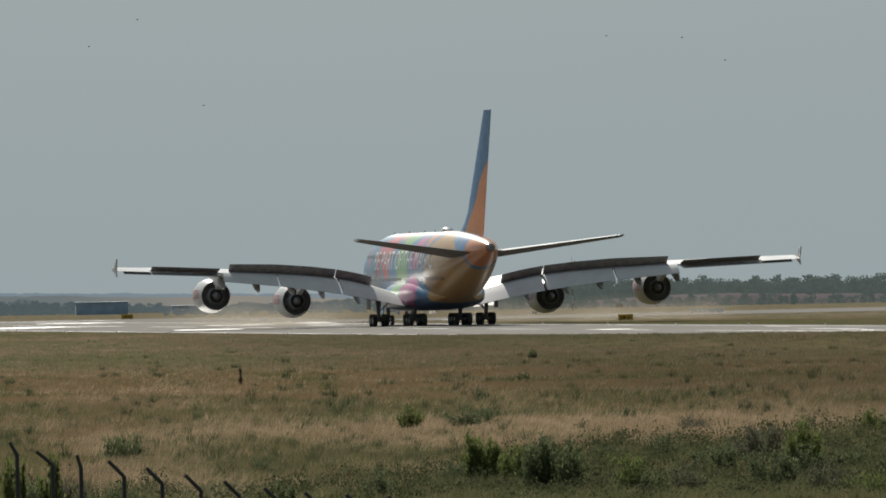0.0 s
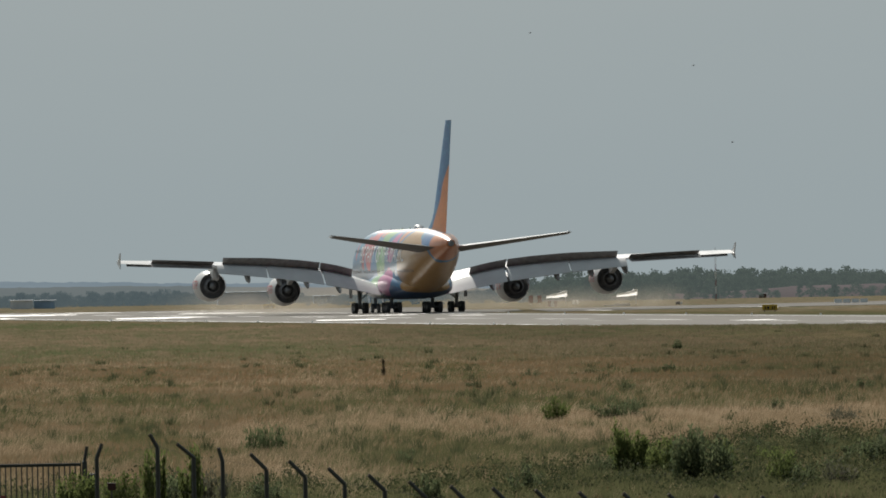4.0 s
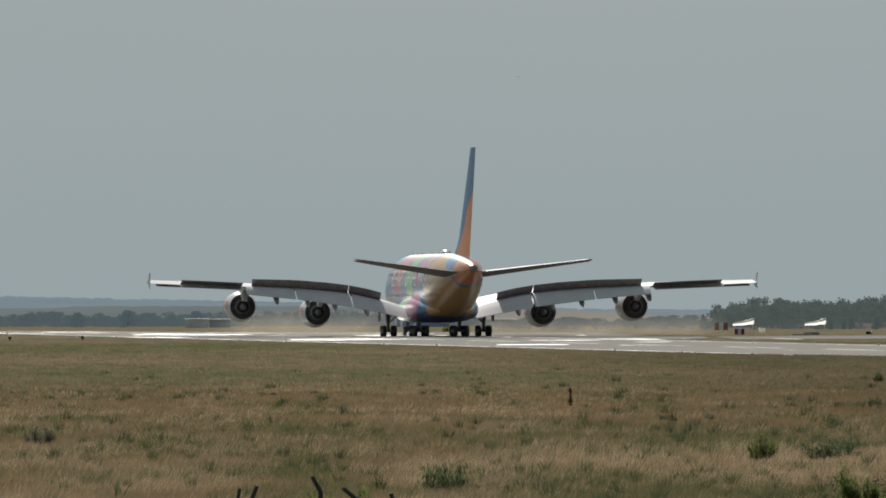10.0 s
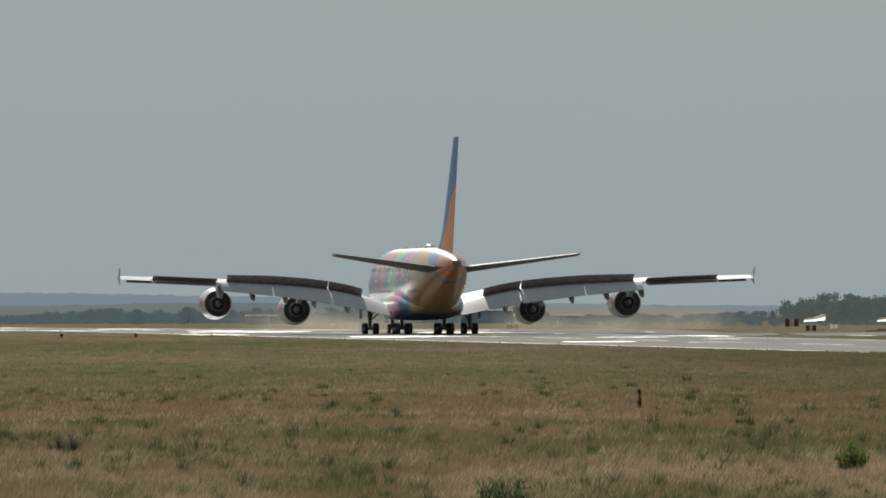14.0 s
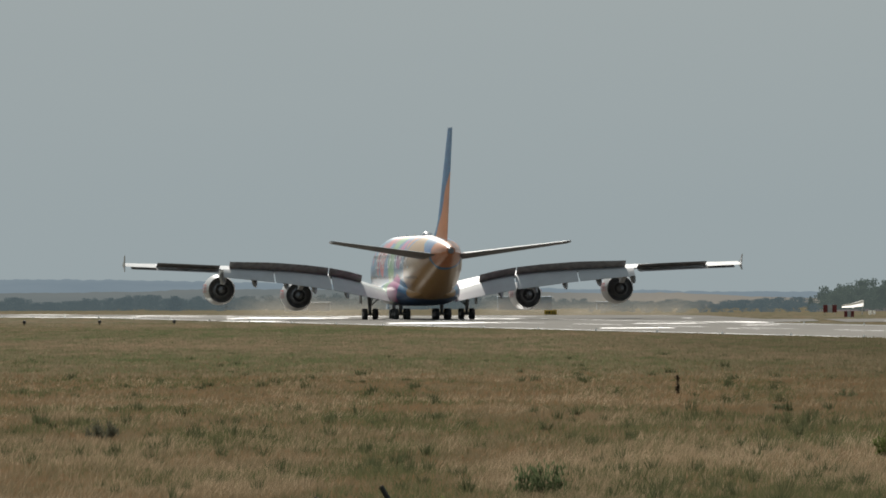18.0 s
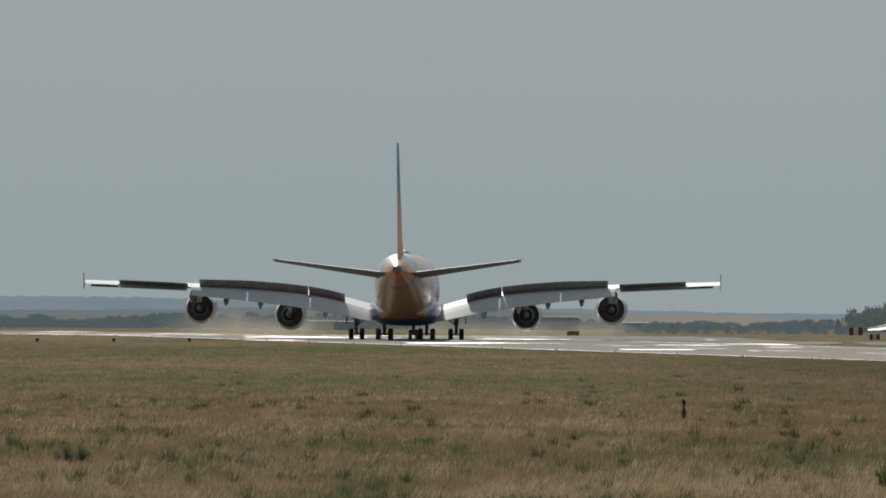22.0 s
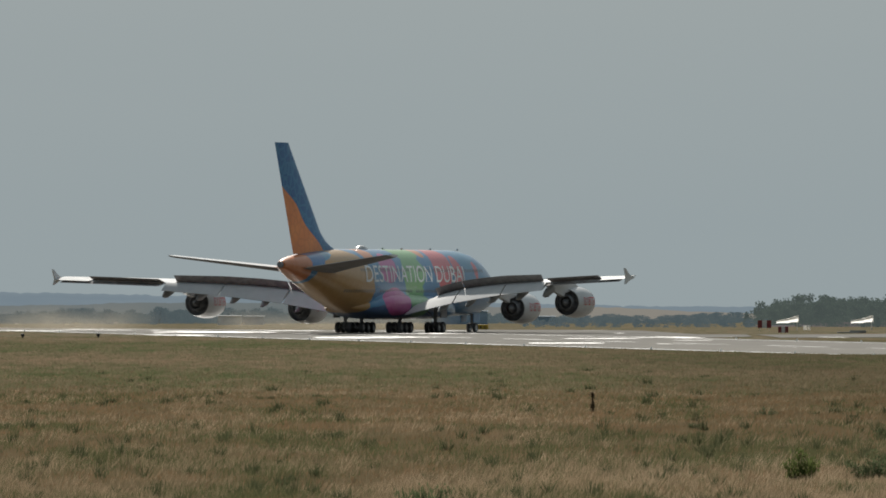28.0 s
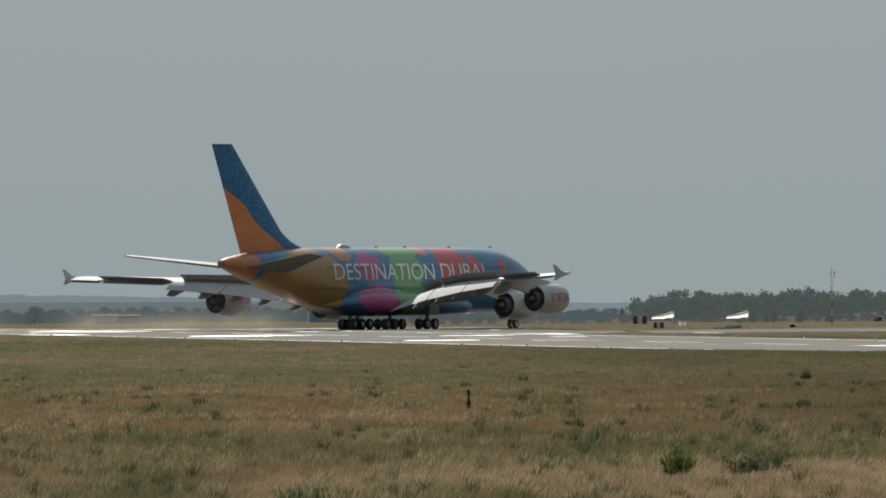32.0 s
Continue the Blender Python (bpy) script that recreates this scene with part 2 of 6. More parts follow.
def ground_material():
    """Dry field soil and turf: long patches of straw, rust and green, with a fine grain."""
    m = material("dry_field", (0.16, 0.13, 0.07), 1.0)
    broad = noise_node(m, 0.012, 5.0, (1.0, 0.22, 1.0))
    mid = noise_node(m, 0.13, 6.0, (1.0, 0.25, 1.0), rough=0.7)
    fine = noise_node(m, 1.2, 6.0, (1.0, 0.35, 1.0), rough=0.75)
    c = ramp_node(m, broad, (0.32, (0.085, 0.09, 0.038)), (0.48, (0.14, 0.115, 0.055)), (0.62, (0.165, 0.115, 0.058)), (0.72, (0.18, 0.15, 0.078)))
    tc = m.node_tree.nodes.new("ShaderNodeTexCoord")
    sep = m.node_tree.nodes.new("ShaderNodeSeparateXYZ")
    link(m, tc.outputs["Object"], sep.inputs[0])
    wob = math_node(m, "MULTIPLY", math_node(m, "SUBTRACT", broad, 0.5), 500.0)
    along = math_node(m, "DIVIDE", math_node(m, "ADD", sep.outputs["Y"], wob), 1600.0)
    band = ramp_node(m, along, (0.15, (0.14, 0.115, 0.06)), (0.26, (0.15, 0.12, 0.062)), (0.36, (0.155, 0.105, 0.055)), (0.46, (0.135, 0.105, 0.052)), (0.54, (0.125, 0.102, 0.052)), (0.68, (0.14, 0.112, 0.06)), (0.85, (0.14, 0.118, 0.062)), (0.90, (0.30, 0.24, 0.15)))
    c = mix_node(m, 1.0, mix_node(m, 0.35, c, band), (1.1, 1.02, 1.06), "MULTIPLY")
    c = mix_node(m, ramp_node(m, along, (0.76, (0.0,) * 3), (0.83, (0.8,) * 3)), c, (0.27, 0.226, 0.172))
    c = mix_node(m, mid, mix_node(m, 0.5, c, (0.075, 0.07, 0.035)), c)
    c = mix_node(m, math_node(m, "MULTIPLY", fine, 0.55), c, (0.125, 0.11, 0.066))
    turf = noise_node(m, 0.32, 6.0, (1.0, 0.065, 1.0), rough=0.62)
    c = mix_node(m, ramp_node(m, turf, (0.50, (0.0,) * 3), (0.66, (0.7,) * 3)), c, (0.086, 0.092, 0.044))
    c = mix_node(m, ramp_node(m, turf, (0.32, (0.75,) * 3), (0.50, (0.0,) * 3)), c, (0.185, 0.128, 0.078))
    dots = noise_node(m, 0.55, 4.0, (1.0, 0.12, 1.0), rough=0.8)
    c = mix_node(m, 1.0, c, ramp_node(m, dots, (0.36, (0.62, 0.66, 0.62)), (0.55, (1.0, 1.0, 1.0)), (0.75, (1.12, 1.1, 1.1))), "MULTIPLY")
    c = mix_node(m, math_node(m, "MULTIPLY", dimmed_share(m, 0.37), ramp_node(m, along, (0.74, (1.0,) * 3), (0.80, (0.0,) * 3))), c, (0.085, 0.078, 0.045))
    green = ramp_node(m, along, (0.50, (0.0,) * 3), (0.60, (1.0,) * 3), (0.72, (1.0,) * 3), (0.79, (0.0,) * 3))
    patchy = ramp_node(m, noise_node(m, 0.05, 4.0, (1.0, 0.16, 1.0)), (0.35, (0.15,) * 3), (0.62, (0.7,) * 3))
    c = mix_node(m, math_node(m, "MULTIPLY", green, patchy), c, (0.084, 0.093, 0.046))
    link(m, c, surface(m)["Base Color"])
    surface(m)["Specular IOR Level"].default_value = 0.0
    return m


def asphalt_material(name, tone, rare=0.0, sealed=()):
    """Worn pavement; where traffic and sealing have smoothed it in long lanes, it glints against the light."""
    m = material(name, (tone, tone, tone), 0.8)
    tc = m.node_tree.nodes.new("ShaderNodeTexCoord")
    sep = m.node_tree.nodes.new("ShaderNodeSeparateXYZ")
    link(m, tc.outputs["Object"], sep.inputs[0])
    across = math_node(m, "ADD", sep.outputs["X"], math_node(m, "MULTIPLY", sep.outputs["Y"], 0.165))
    lane = m.node_tree.nodes.new("ShaderNodeCombineXYZ")
    link(m, math_node(m, "MULTIPLY", across, 0.17), lane.inputs[0])
    link(m, math_node(m, "MULTIPLY", sep.outputs["Y"], 0.0085), lane.inputs[1])
    streak_n = node(m, "ShaderNodeTexNoise", Scale=1.0, Detail=3.0, Roughness=0.5)
    link(m, lane.outputs[0], streak_n.inputs["Vector"])
    far = math_node(m, "MINIMUM", math_node(m, "MAXIMUM", math_node(m, "MULTIPLY", math_node(m, "SUBTRACT", sep.outputs["Y"], 1380.0), 0.0001), 0.0), 0.02)
    grit = math_node(m, "MULTIPLY", math_node(m, "SUBTRACT", noise_node(m, 0.8, 4.0, (1.0, 0.03, 1.0), rough=0.7), 0.5), 0.16)
    streak = math_node(m, "ADD", math_node(m, "ADD", streak_n.outputs["Fac"], far), grit)
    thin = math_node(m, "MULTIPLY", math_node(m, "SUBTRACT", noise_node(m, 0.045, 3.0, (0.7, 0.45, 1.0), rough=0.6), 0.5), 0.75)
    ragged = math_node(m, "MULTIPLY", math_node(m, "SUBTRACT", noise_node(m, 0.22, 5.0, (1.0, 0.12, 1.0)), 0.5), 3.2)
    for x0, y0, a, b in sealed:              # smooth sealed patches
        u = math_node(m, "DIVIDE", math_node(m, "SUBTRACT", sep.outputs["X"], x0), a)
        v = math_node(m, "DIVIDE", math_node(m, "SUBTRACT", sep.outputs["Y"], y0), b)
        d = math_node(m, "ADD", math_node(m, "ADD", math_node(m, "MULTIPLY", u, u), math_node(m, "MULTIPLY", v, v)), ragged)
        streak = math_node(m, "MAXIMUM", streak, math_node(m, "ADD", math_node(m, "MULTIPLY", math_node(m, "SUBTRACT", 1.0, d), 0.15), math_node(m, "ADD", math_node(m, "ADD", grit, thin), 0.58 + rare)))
    patch = noise_node(m, 0.02, 2.0, (1.0, 0.25, 1.0))
    fine = noise_node(m, 2.5, 5.0)
    a, b = tone * 0.8, tone * 1.2
    c = ramp_node(m, mix_node(m, 0.4, streak, patch), (0.3, (a * 1.07, a, a * 0.88)), (0.7, (b * 1.10, b, b * 0.85)))
    link(m, mix_node(m, math_node(m, "MULTIPLY", fine, 0.4), c, (b * 1.08, b, b * 0.86)), surface(m)["Base Color"])
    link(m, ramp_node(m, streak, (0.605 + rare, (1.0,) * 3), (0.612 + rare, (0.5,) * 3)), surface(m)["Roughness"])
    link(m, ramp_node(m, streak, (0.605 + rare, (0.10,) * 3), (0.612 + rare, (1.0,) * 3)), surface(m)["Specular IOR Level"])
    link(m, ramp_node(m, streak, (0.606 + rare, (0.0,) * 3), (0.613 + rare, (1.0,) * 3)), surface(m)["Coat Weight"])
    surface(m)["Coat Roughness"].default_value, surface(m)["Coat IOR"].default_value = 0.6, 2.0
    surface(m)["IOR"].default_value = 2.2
    return m


M_LIVERY, M_FIN = livery_material(), fin_material()
M_WHITE = worn("white_aircraft_paint", (0.56, 0.565, 0.57), 0.32, 0.0, 0.08, 0.6)
M_WING = worn("pale_grey_wing_paint", (0.66, 0.67, 0.68), 0.34, 0.0, 0.08, 0.5)
# grey of the gear paint, and of the shade coloured in below the wings
M_UNDER = worn("grey_paint_and_shade", (0.33, 0.33, 0.34), 0.55, 0.0, 0.15, 0.8)
M_SHADEDSKIN = worn("shaded_grey_skin", (0.22, 0.208, 0.205), 0.96, 0.0, 0.2, 0.8)
M_FLAP = worn("pale_grey_flap_paint", (0.50, 0.505, 0.51), 0.72, 0.0, 0.08, 0.6)
M_FAIRING = worn("grey_fairing_paint", (0.30, 0.30, 0.305), 0.5, 0.0, 0.12, 0.8)
M_SPOILER = worn("dark_composite_panel", (0.40, 0.378, 0.37), 0.95, 0.0, 0.25, 1.5)
M_METAL = worn("bare_metal", (0.55, 0.55, 0.55), 0.35, 0.9, 0.15, 2.0)
M_DARKMETAL = worn("burnt_metal", (0.235, 0.245, 0.265), 0.8, 0.0, 0.3, 2.0)
M_RUBBER = worn("tyre_rubber", (0.13, 0.13, 0.131), 0.8, 0.0, 0.3, 4.0)
M_GLASS = material("dark_window_glass", (0.15, 0.145, 0.14), 0.15)
M_TEXT = material("white_lettering", (0.86, 0.85, 0.84), 0.35)
M_REDTEXT = material("red_lettering", (0.55, 0.02, 0.03), 0.4)
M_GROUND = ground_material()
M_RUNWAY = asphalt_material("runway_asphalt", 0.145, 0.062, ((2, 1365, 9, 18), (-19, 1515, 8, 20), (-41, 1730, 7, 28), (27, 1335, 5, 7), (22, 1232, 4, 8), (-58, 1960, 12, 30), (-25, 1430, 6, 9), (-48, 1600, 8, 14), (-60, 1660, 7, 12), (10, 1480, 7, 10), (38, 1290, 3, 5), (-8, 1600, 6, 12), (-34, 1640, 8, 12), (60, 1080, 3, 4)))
M_TAXI = asphalt_material("taxiway_asphalt", 0.12, 0.07)
M_PAINTLINE = worn("road_marking_paint", (0.42, 0.42, 0.40), 0.6, 0.0, 0.25, 1.0)
surface(M_PAINTLINE)["Coat Roughness"].default_value, surface(M_PAINTLINE)["Coat IOR"].default_value = 0.6, 2.0
link(M_PAINTLINE, ramp_node(M_PAINTLINE, noise_node(M_PAINTLINE, 0.12, 3.0), (0.45, (0.0,) * 3), (0.52, (1.0,) * 3)), surface(M_PAINTLINE)["Coat Weight"])


# ---- mesh helpers ----
def part(name, bm, mat, parent=None, label="", smooth=True, m=None):
    """Links a bmesh as one mesh object, under parent where one is given."""
    me = bpy.data.meshes.new(name)
    bmesh.ops.recalc_face_normals(bm, faces=bm.faces)
    bm.to_mesh(me)
    bm.free()
    for f in me.polygons:
        f.use_smooth = smooth
    me.materials.append(mat)
    ob = new(name, me)
    if smooth:
        me.set_sharp_from_angle(angle=radians(38))
    if parent is not None:
        ob.parent = parent
    if m is not None:
        ob.matrix_basis = m
    if label:
        tagged(ob, label)
    return ob


def thing(name, label, category, group="", m=None, kind=""):
    ob = new(name)
    ob.empty_display_size = 0.5
    if m is not None:
        ob.matrix_basis = m
    return tagged(ob, label, category, group, kind)


def loft(rings, closed=True, caps=True, bm=None):
    """Faces between rings of equally many points."""
    bm = bm or bmesh.new()
    vs = [[bm.verts.new(p) for p in r] for r in rings]
    n = len(vs[0])
    for a, b in zip(vs, vs[1:]):
        for i in range(n if closed else n - 1):
            j = (i + 1) % n
            bm.faces.new((a[i], a[j], b[j], b[i]))
    if caps and closed:
        bm.faces.new(vs[0])
        bm.faces.new(vs[-1])
    return bm


def box(x0, y0, z0, x1, y1, z1, bevel=0.0, bm=None):
    own = bm is None
    bm = bm or bmesh.new()
    r = bmesh.ops.create_cube(bm, size=1.0)["verts"]
    bmesh.ops.scale(bm, vec=(x1 - x0, y1 - y0, z1 - z0), verts=r)
    bmesh.ops.translate(bm, vec=((x0 + x1) / 2, (y0 + y1) / 2, (z0 + z1) / 2), verts=r)
    if bevel and own:
        bmesh.ops.bevel(bm, geom=bm.edges[:], offset=bevel, segments=2, affect="EDGES", profile=0.6)
    return bm


def lathe_y(profile, n=32, centre=(0, 0, 0), bm=None, squash=1.0, caps=True):
    """A body of revolution round the Y axis: profile of (y, radius)."""
    rings = [[(centre[0] + r * math.cos(i * math.tau / n), centre[1] + y, centre[2] + squash * r * math.sin(i * math.tau / n)) for i in range(n)] for y, r in profile]
    return loft(rings, caps=caps, bm=bm)


def rod(a, b, r0, r1=None, n=10, bm=None):
    a, b = Vector(a), Vector(b)
    r1 = r0 if r1 is None else r1
    q = (b - a).to_track_quat("Z", "Y")
    ring = lambda c, r: [c + q @ Vector((r * math.cos(i * math.tau / n), r * math.sin(i * math.tau / n), 0)) for i in range(n)]
    return loft([ring(a, r0), ring(b, r1)], bm=bm)


def lerp_table(rows, x):
    """Smooth reading of a table of (x, values...)."""
    if x <= rows[0][0]:
        return rows[0][1:]
    for a, b in zip(rows, rows[1:]):
        if x <= b[0]:
            f = (x - a[0]) / (b[0] - a[0])
            return tuple(p + (q - p) * f for p, q in zip(a[1:], b[1:]))
    return rows[-1][1:]


# ---- lie of the land ----
def runway_height(y):
    return -0.84 + 0.0026 * (min(y, 1560.0) - 1228.0)


def edge_x(y):
    """The runway's near edge."""
    return -7.7 - 0.165 * (y - 1325.0)


def ground_height(x, y):
    on = runway_height(y)
    field = -3.7 + 0.00273 * (min(max(y, 185.0), 1400.0) - 185.0)
    side = (x - edge_x(y)) / 40.0 + 1.0
    f = min(max(side, 0.0), 1.0)
    if y > 1400:
        f = 1.0 if x > edge_x(y) - 40 else f
        field = min(field, on)
    f = f * f * (3 - 2 * f)
    roll = 0.10 * noise.noise(Vector((x * 0.03, y * 0.012, 0))) if f < 0.5 and y > 150 else 0.0
    swell = lerp_table([(28, 0.0), (40, 0.22), (53, 0.52), (60, 0.72), (68, 0.92), (100, 1.05)], x)[0] * math.exp(-((x - edge_x(y) + 12.0) / 9.0) ** 2)
    return field + (on - field) * f + roll * (1 - f) + swell


def strip(name, left, right, mat, label, step=20.0, lift=0.03, skirt=0.25):
    """A paved band between two edge lines (lists of x, y), laid on the land, with thickness."""
    bm = bmesh.new()
    rings = []
    for (xa, ya), (xb, yb) in zip(left, right):
        row = []
        k = 6
        for i in range(k + 1):
            f = i / k
            x, y = xa + (xb - xa) * f, ya + (yb - ya) * f
            row.append((x, y, runway_height(y) + lift))
        row = [(row[0][0], row[0][1], row[0][2] - skirt)] + row + [(row[-1][0], row[-1][1], row[-1][2] - skirt)]
        rings.append(row)
    loft(rings, closed=False, bm=bm)
    return tagged(part(name, bm, mat, smooth=False), label, kind="structure")


def build_ground():
    ys = [-140, -60, 0, 60, 120] + [150 + i * 10 for i in range(60)] + [760 + i * 20 for i in range(60)] + [2000, 2200, 2500, 2900, 3400, 4000, 4700]
    ts = [-1] + [-0.12 + i * 0.01 for i in range(25)] + [1.2]
    rings = []
    for y in ys:
        w = max(y, 150)
        row = []
        for t in ts:
            x = (-900 - w if t == -1 else 900 + w if t == 1.2 else t * w * 1.0)
            row.append((x, y, ground_height(x, y)))
        rings.append(row)
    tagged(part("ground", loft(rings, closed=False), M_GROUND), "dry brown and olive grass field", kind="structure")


build_ground()
RUN_Y = [300 + i * 30 for i in range(60)]
RUN_WIDTH = 50.7
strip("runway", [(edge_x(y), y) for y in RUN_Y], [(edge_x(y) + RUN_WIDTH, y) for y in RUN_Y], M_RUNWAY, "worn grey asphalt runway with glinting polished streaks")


def apron_right(y):
    return lerp_table([(1332, 41.0), (1350, 39.0), (1352.1, 46.0), (1440, 48.0), (1445, 42.0), (1560, 38.0), (1640, 30.0), (1700, -10.0)], y)[0]


APRON_Y = [1332, 1345, 1350, 1380, 1410, 1440, 1445, 1480, 1520, 1560, 1600, 1640, 1665]
strip("taxiway_exit", [(edge_x(y) + RUN_WIDTH + 0.02, y) for y in APRON_Y], [(max(apron_right(y), edge_x(y) + RUN_WIDTH + 0.5), y) for y in APRON_Y], M_TAXI, "pale asphalt taxiway leaving the runway")
strip("taxiway_parallel", [(x, 1353 + 0.55 * (x - 48)) for x in range(49, 420, 20)], [(x, 1434 + 1.0 * (x - 48)) for x in range(49, 420, 20)], M_TAXI, "pale asphalt taxiway beyond the grass island")


def marking(x0, y0, x1, y1, width, n=8):
    """A painted line on the pavement."""
    d = Vector((x1 - x0, y1 - y0)).normalized()
    nx, ny = -d.y * width / 2, d.x * width / 2
    rings = []
    for i in range(n + 1):
        f = i / n
        x, y = x0 + (x1 - x0) * f, y0 + (y1 - y0) * f
        z = runway_height(y) + 0.045
        rings.append([(x - nx, y - ny, z), (x + nx, y + ny, z)])
    return tagged(part("runway_marking", loft(rings, closed=False), M_PAINTLINE, smooth=False), "worn white painted runway line", kind="structure")


marking(edge_x(400) + 1.4, 400, edge_x(1900) + 1.4, 1900, 0.9, 50)
marking(edge_x(400) + 46, 400, edge_x(1900) + 46, 1900, 0.9, 50)
for k in range(20):
    y = 700 + k * 50
    marking(edge_x(y) + 25, y, edge_x(y + 30) + 25, y + 30, 0.9, 3)


# ---- the airliner: stations s run back from the nose, local y = 36 - s ----
HULL = [(0.0, 5.05, 4.75, 0.12), (0.35, 5.75, 4.2, 0.85), (1.0, 6.4, 3.65, 1.45), (2.0, 7.1, 3.2, 1.98), (3.5, 8.0, 2.8, 2.55), (5.0, 8.8, 2.5, 2.95),
        (7.0, 9.65, 2.3, 3.25), (9.5, 10.3, 2.2, 3.45), (12, 10.6, 2.15, 3.54), (15, 10.72, 2.12, 3.57), (44, 10.72, 2.12, 3.57), (48, 10.72, 2.35, 3.52),
        (52, 10.68, 3.0, 3.36), (56, 10.55, 3.95, 3.05), (60, 10.35, 5.05, 2.6), (64, 10.05, 6.2, 2.05), (67, 9.75, 7.05, 1.5), (69.2, 9.4, 7.75, 0.95), (70.3, 9.1, 8.15, 0.55)]


def hull_section(s):
    return lerp_table(HULL, s)


def hull_side(s, z):
    """Half width of the hull at a station and height."""
    top, bot, hw = hull_section(s)
    c, h = (top + bot) / 2, (top - bot) / 2
    v = min(0.999, abs(z - c) / h)
    return hw * (1 - v ** 2.2) ** (1 / 2.2)


def ring_at(s, n=56):
    top, bot, hw = hull_section(s)
    c, h = (top + bot) / 2, (top - bot) / 2
    pts = []
    for i in range(n):
        a = i * math.tau / n
        ca, sa = math.cos(a), math.sin(a)
        e = 2 / 2.2
        pts.append((hw * math.copysign(abs(ca) ** e, ca), 36 - s, c + h * math.copysign(abs(sa) ** e, sa)))
    return pts


LE = [(0.0, 17.8), (3.57, 20.5), (14.5, 29.6), (39.3, 47.8)]
TE = [(0.0, 38.2), (3.57, 38.6), (14.5, 42.2), (39.3, 52.0)]
HINGE = [(0.0, 2.9), (3.6, 3.25), (7.0, 4.3), (9.5, 4.95), (12, 5.4), (15, 5.75), (19, 6.05), (25.4, 6.35), (32, 6.65), (39.3, 6.95)]
LOWER = [(0.0, 1.6), (4.2, 2.25), (8.0, 3.05), (12, 3.8), (19, 4.75), (26.4, 5.45)]


def wing_ring(y, f1=0.80, side=1, f0=0.0):
    le, te, zh = lerp_table(LE, y)[0], lerp_table(TE, y)[0], lerp_table(HINGE, y)[0]
    c = te - le
    tk = c * (0.135 if y < 5 else 0.125 - 0.02 * min(1, (y - 5) / 34))
    inc = 0.05 + 0.045 * max(0.0, (y - 10) / 29)
    up, lo = [], []
    for k in range(11):
        f = f0 + (f1 - f0) * (k / 10) ** 1.6
        t = tk * 2.6 * (0.2969 * math.sqrt(max(f, 0)) - 0.126 * f - 0.3516 * f * f + 0.2843 * f ** 3 - 0.1015 * f ** 4)
        base = zh + (0.78 - f) * c * inc
        up.append((side * y, 36 - (le + f * c), base + t * 0.62))
        lo.append((side * y, 36 - (le + f * c), base - t * 0.52))
    return up + lo[::-1]


def panel(side, y0, y1, shape, thick=0.06, n=6):
    """A curved movable surface: shape(y) gives (s, z) of its front and of its rear edge."""
    rings = []
    for i in range(n + 1):
        y = y0 + (y1 - y0) * i / n
        (sa, za), (sb, zb) = shape(y)
        d = Vector((sb - sa, zb - za)).normalized()
        nx, nz = -d.y, d.x
        pts = [(0.0, 0.5), (0.25, 1.0), (0.6, 0.8), (1.0, 0.12), (1.0, -0.12), (0.6, -0.5), (0.25, -0.7), (0.0, -0.5)]
        rings.append([(side * y, 36 - (sa + (sb - sa) * f + nx * h * thick), za + (zb - za) * f + nz * h * thick) for f, h in pts])
    return loft(rings)


def flap_shape(y):
    zh, zl = lerp_table(HINGE, y)[0], lerp_table(LOWER, y)[0]
    te, c = lerp_table(TE, y)[0], lerp_table(TE, y)[0] - lerp_table(LE, y)[0]
    return (te - 0.185 * c, zh + 0.02), (te + 0.01 * c + 0.2, zl)


def spoiler_shape(y):
    zh = lerp_table(HINGE, y)[0]
    te, c = lerp_table(TE, y)[0], lerp_table(TE, y)[0] - lerp_table(LE, y)[0]
    h = 1.0 if y < 20 else 1.0 - 0.03 * (y - 20)
    s0 = te - 0.26 * c
    return (s0, zh + 0.26), (s0 + 1.2 * h, zh + 0.30 + 0.92 * h)


def bay_shape(y):
    zh = lerp_table(HINGE, y)[0]
    te, c = lerp_table(TE, y)[0], lerp_table(TE, y)[0] - lerp_table(LE, y)[0]
    return (te - 0.262 * c, zh + 0.27), (te - 0.18 * c, zh + 0.09)


def aileron_shape(y):
    zh = lerp_table(HINGE, y)[0]
    te, c = lerp_table(TE, y)[0], lerp_table(TE, y)[0] - lerp_table(LE, y)[0]
    return (te - 0.26 * c, zh + 0.06), (te - 0.02, zh + 0.52)


def aileron_low_shape(y):
    zh = lerp_table(HINGE, y)[0]
    te, c = lerp_table(TE, y)[0], lerp_table(TE, y)[0] - lerp_table(LE, y)[0]
    return (te - 0.24 * c, zh - 0.14), (te + 0.1, zh - 0.42)


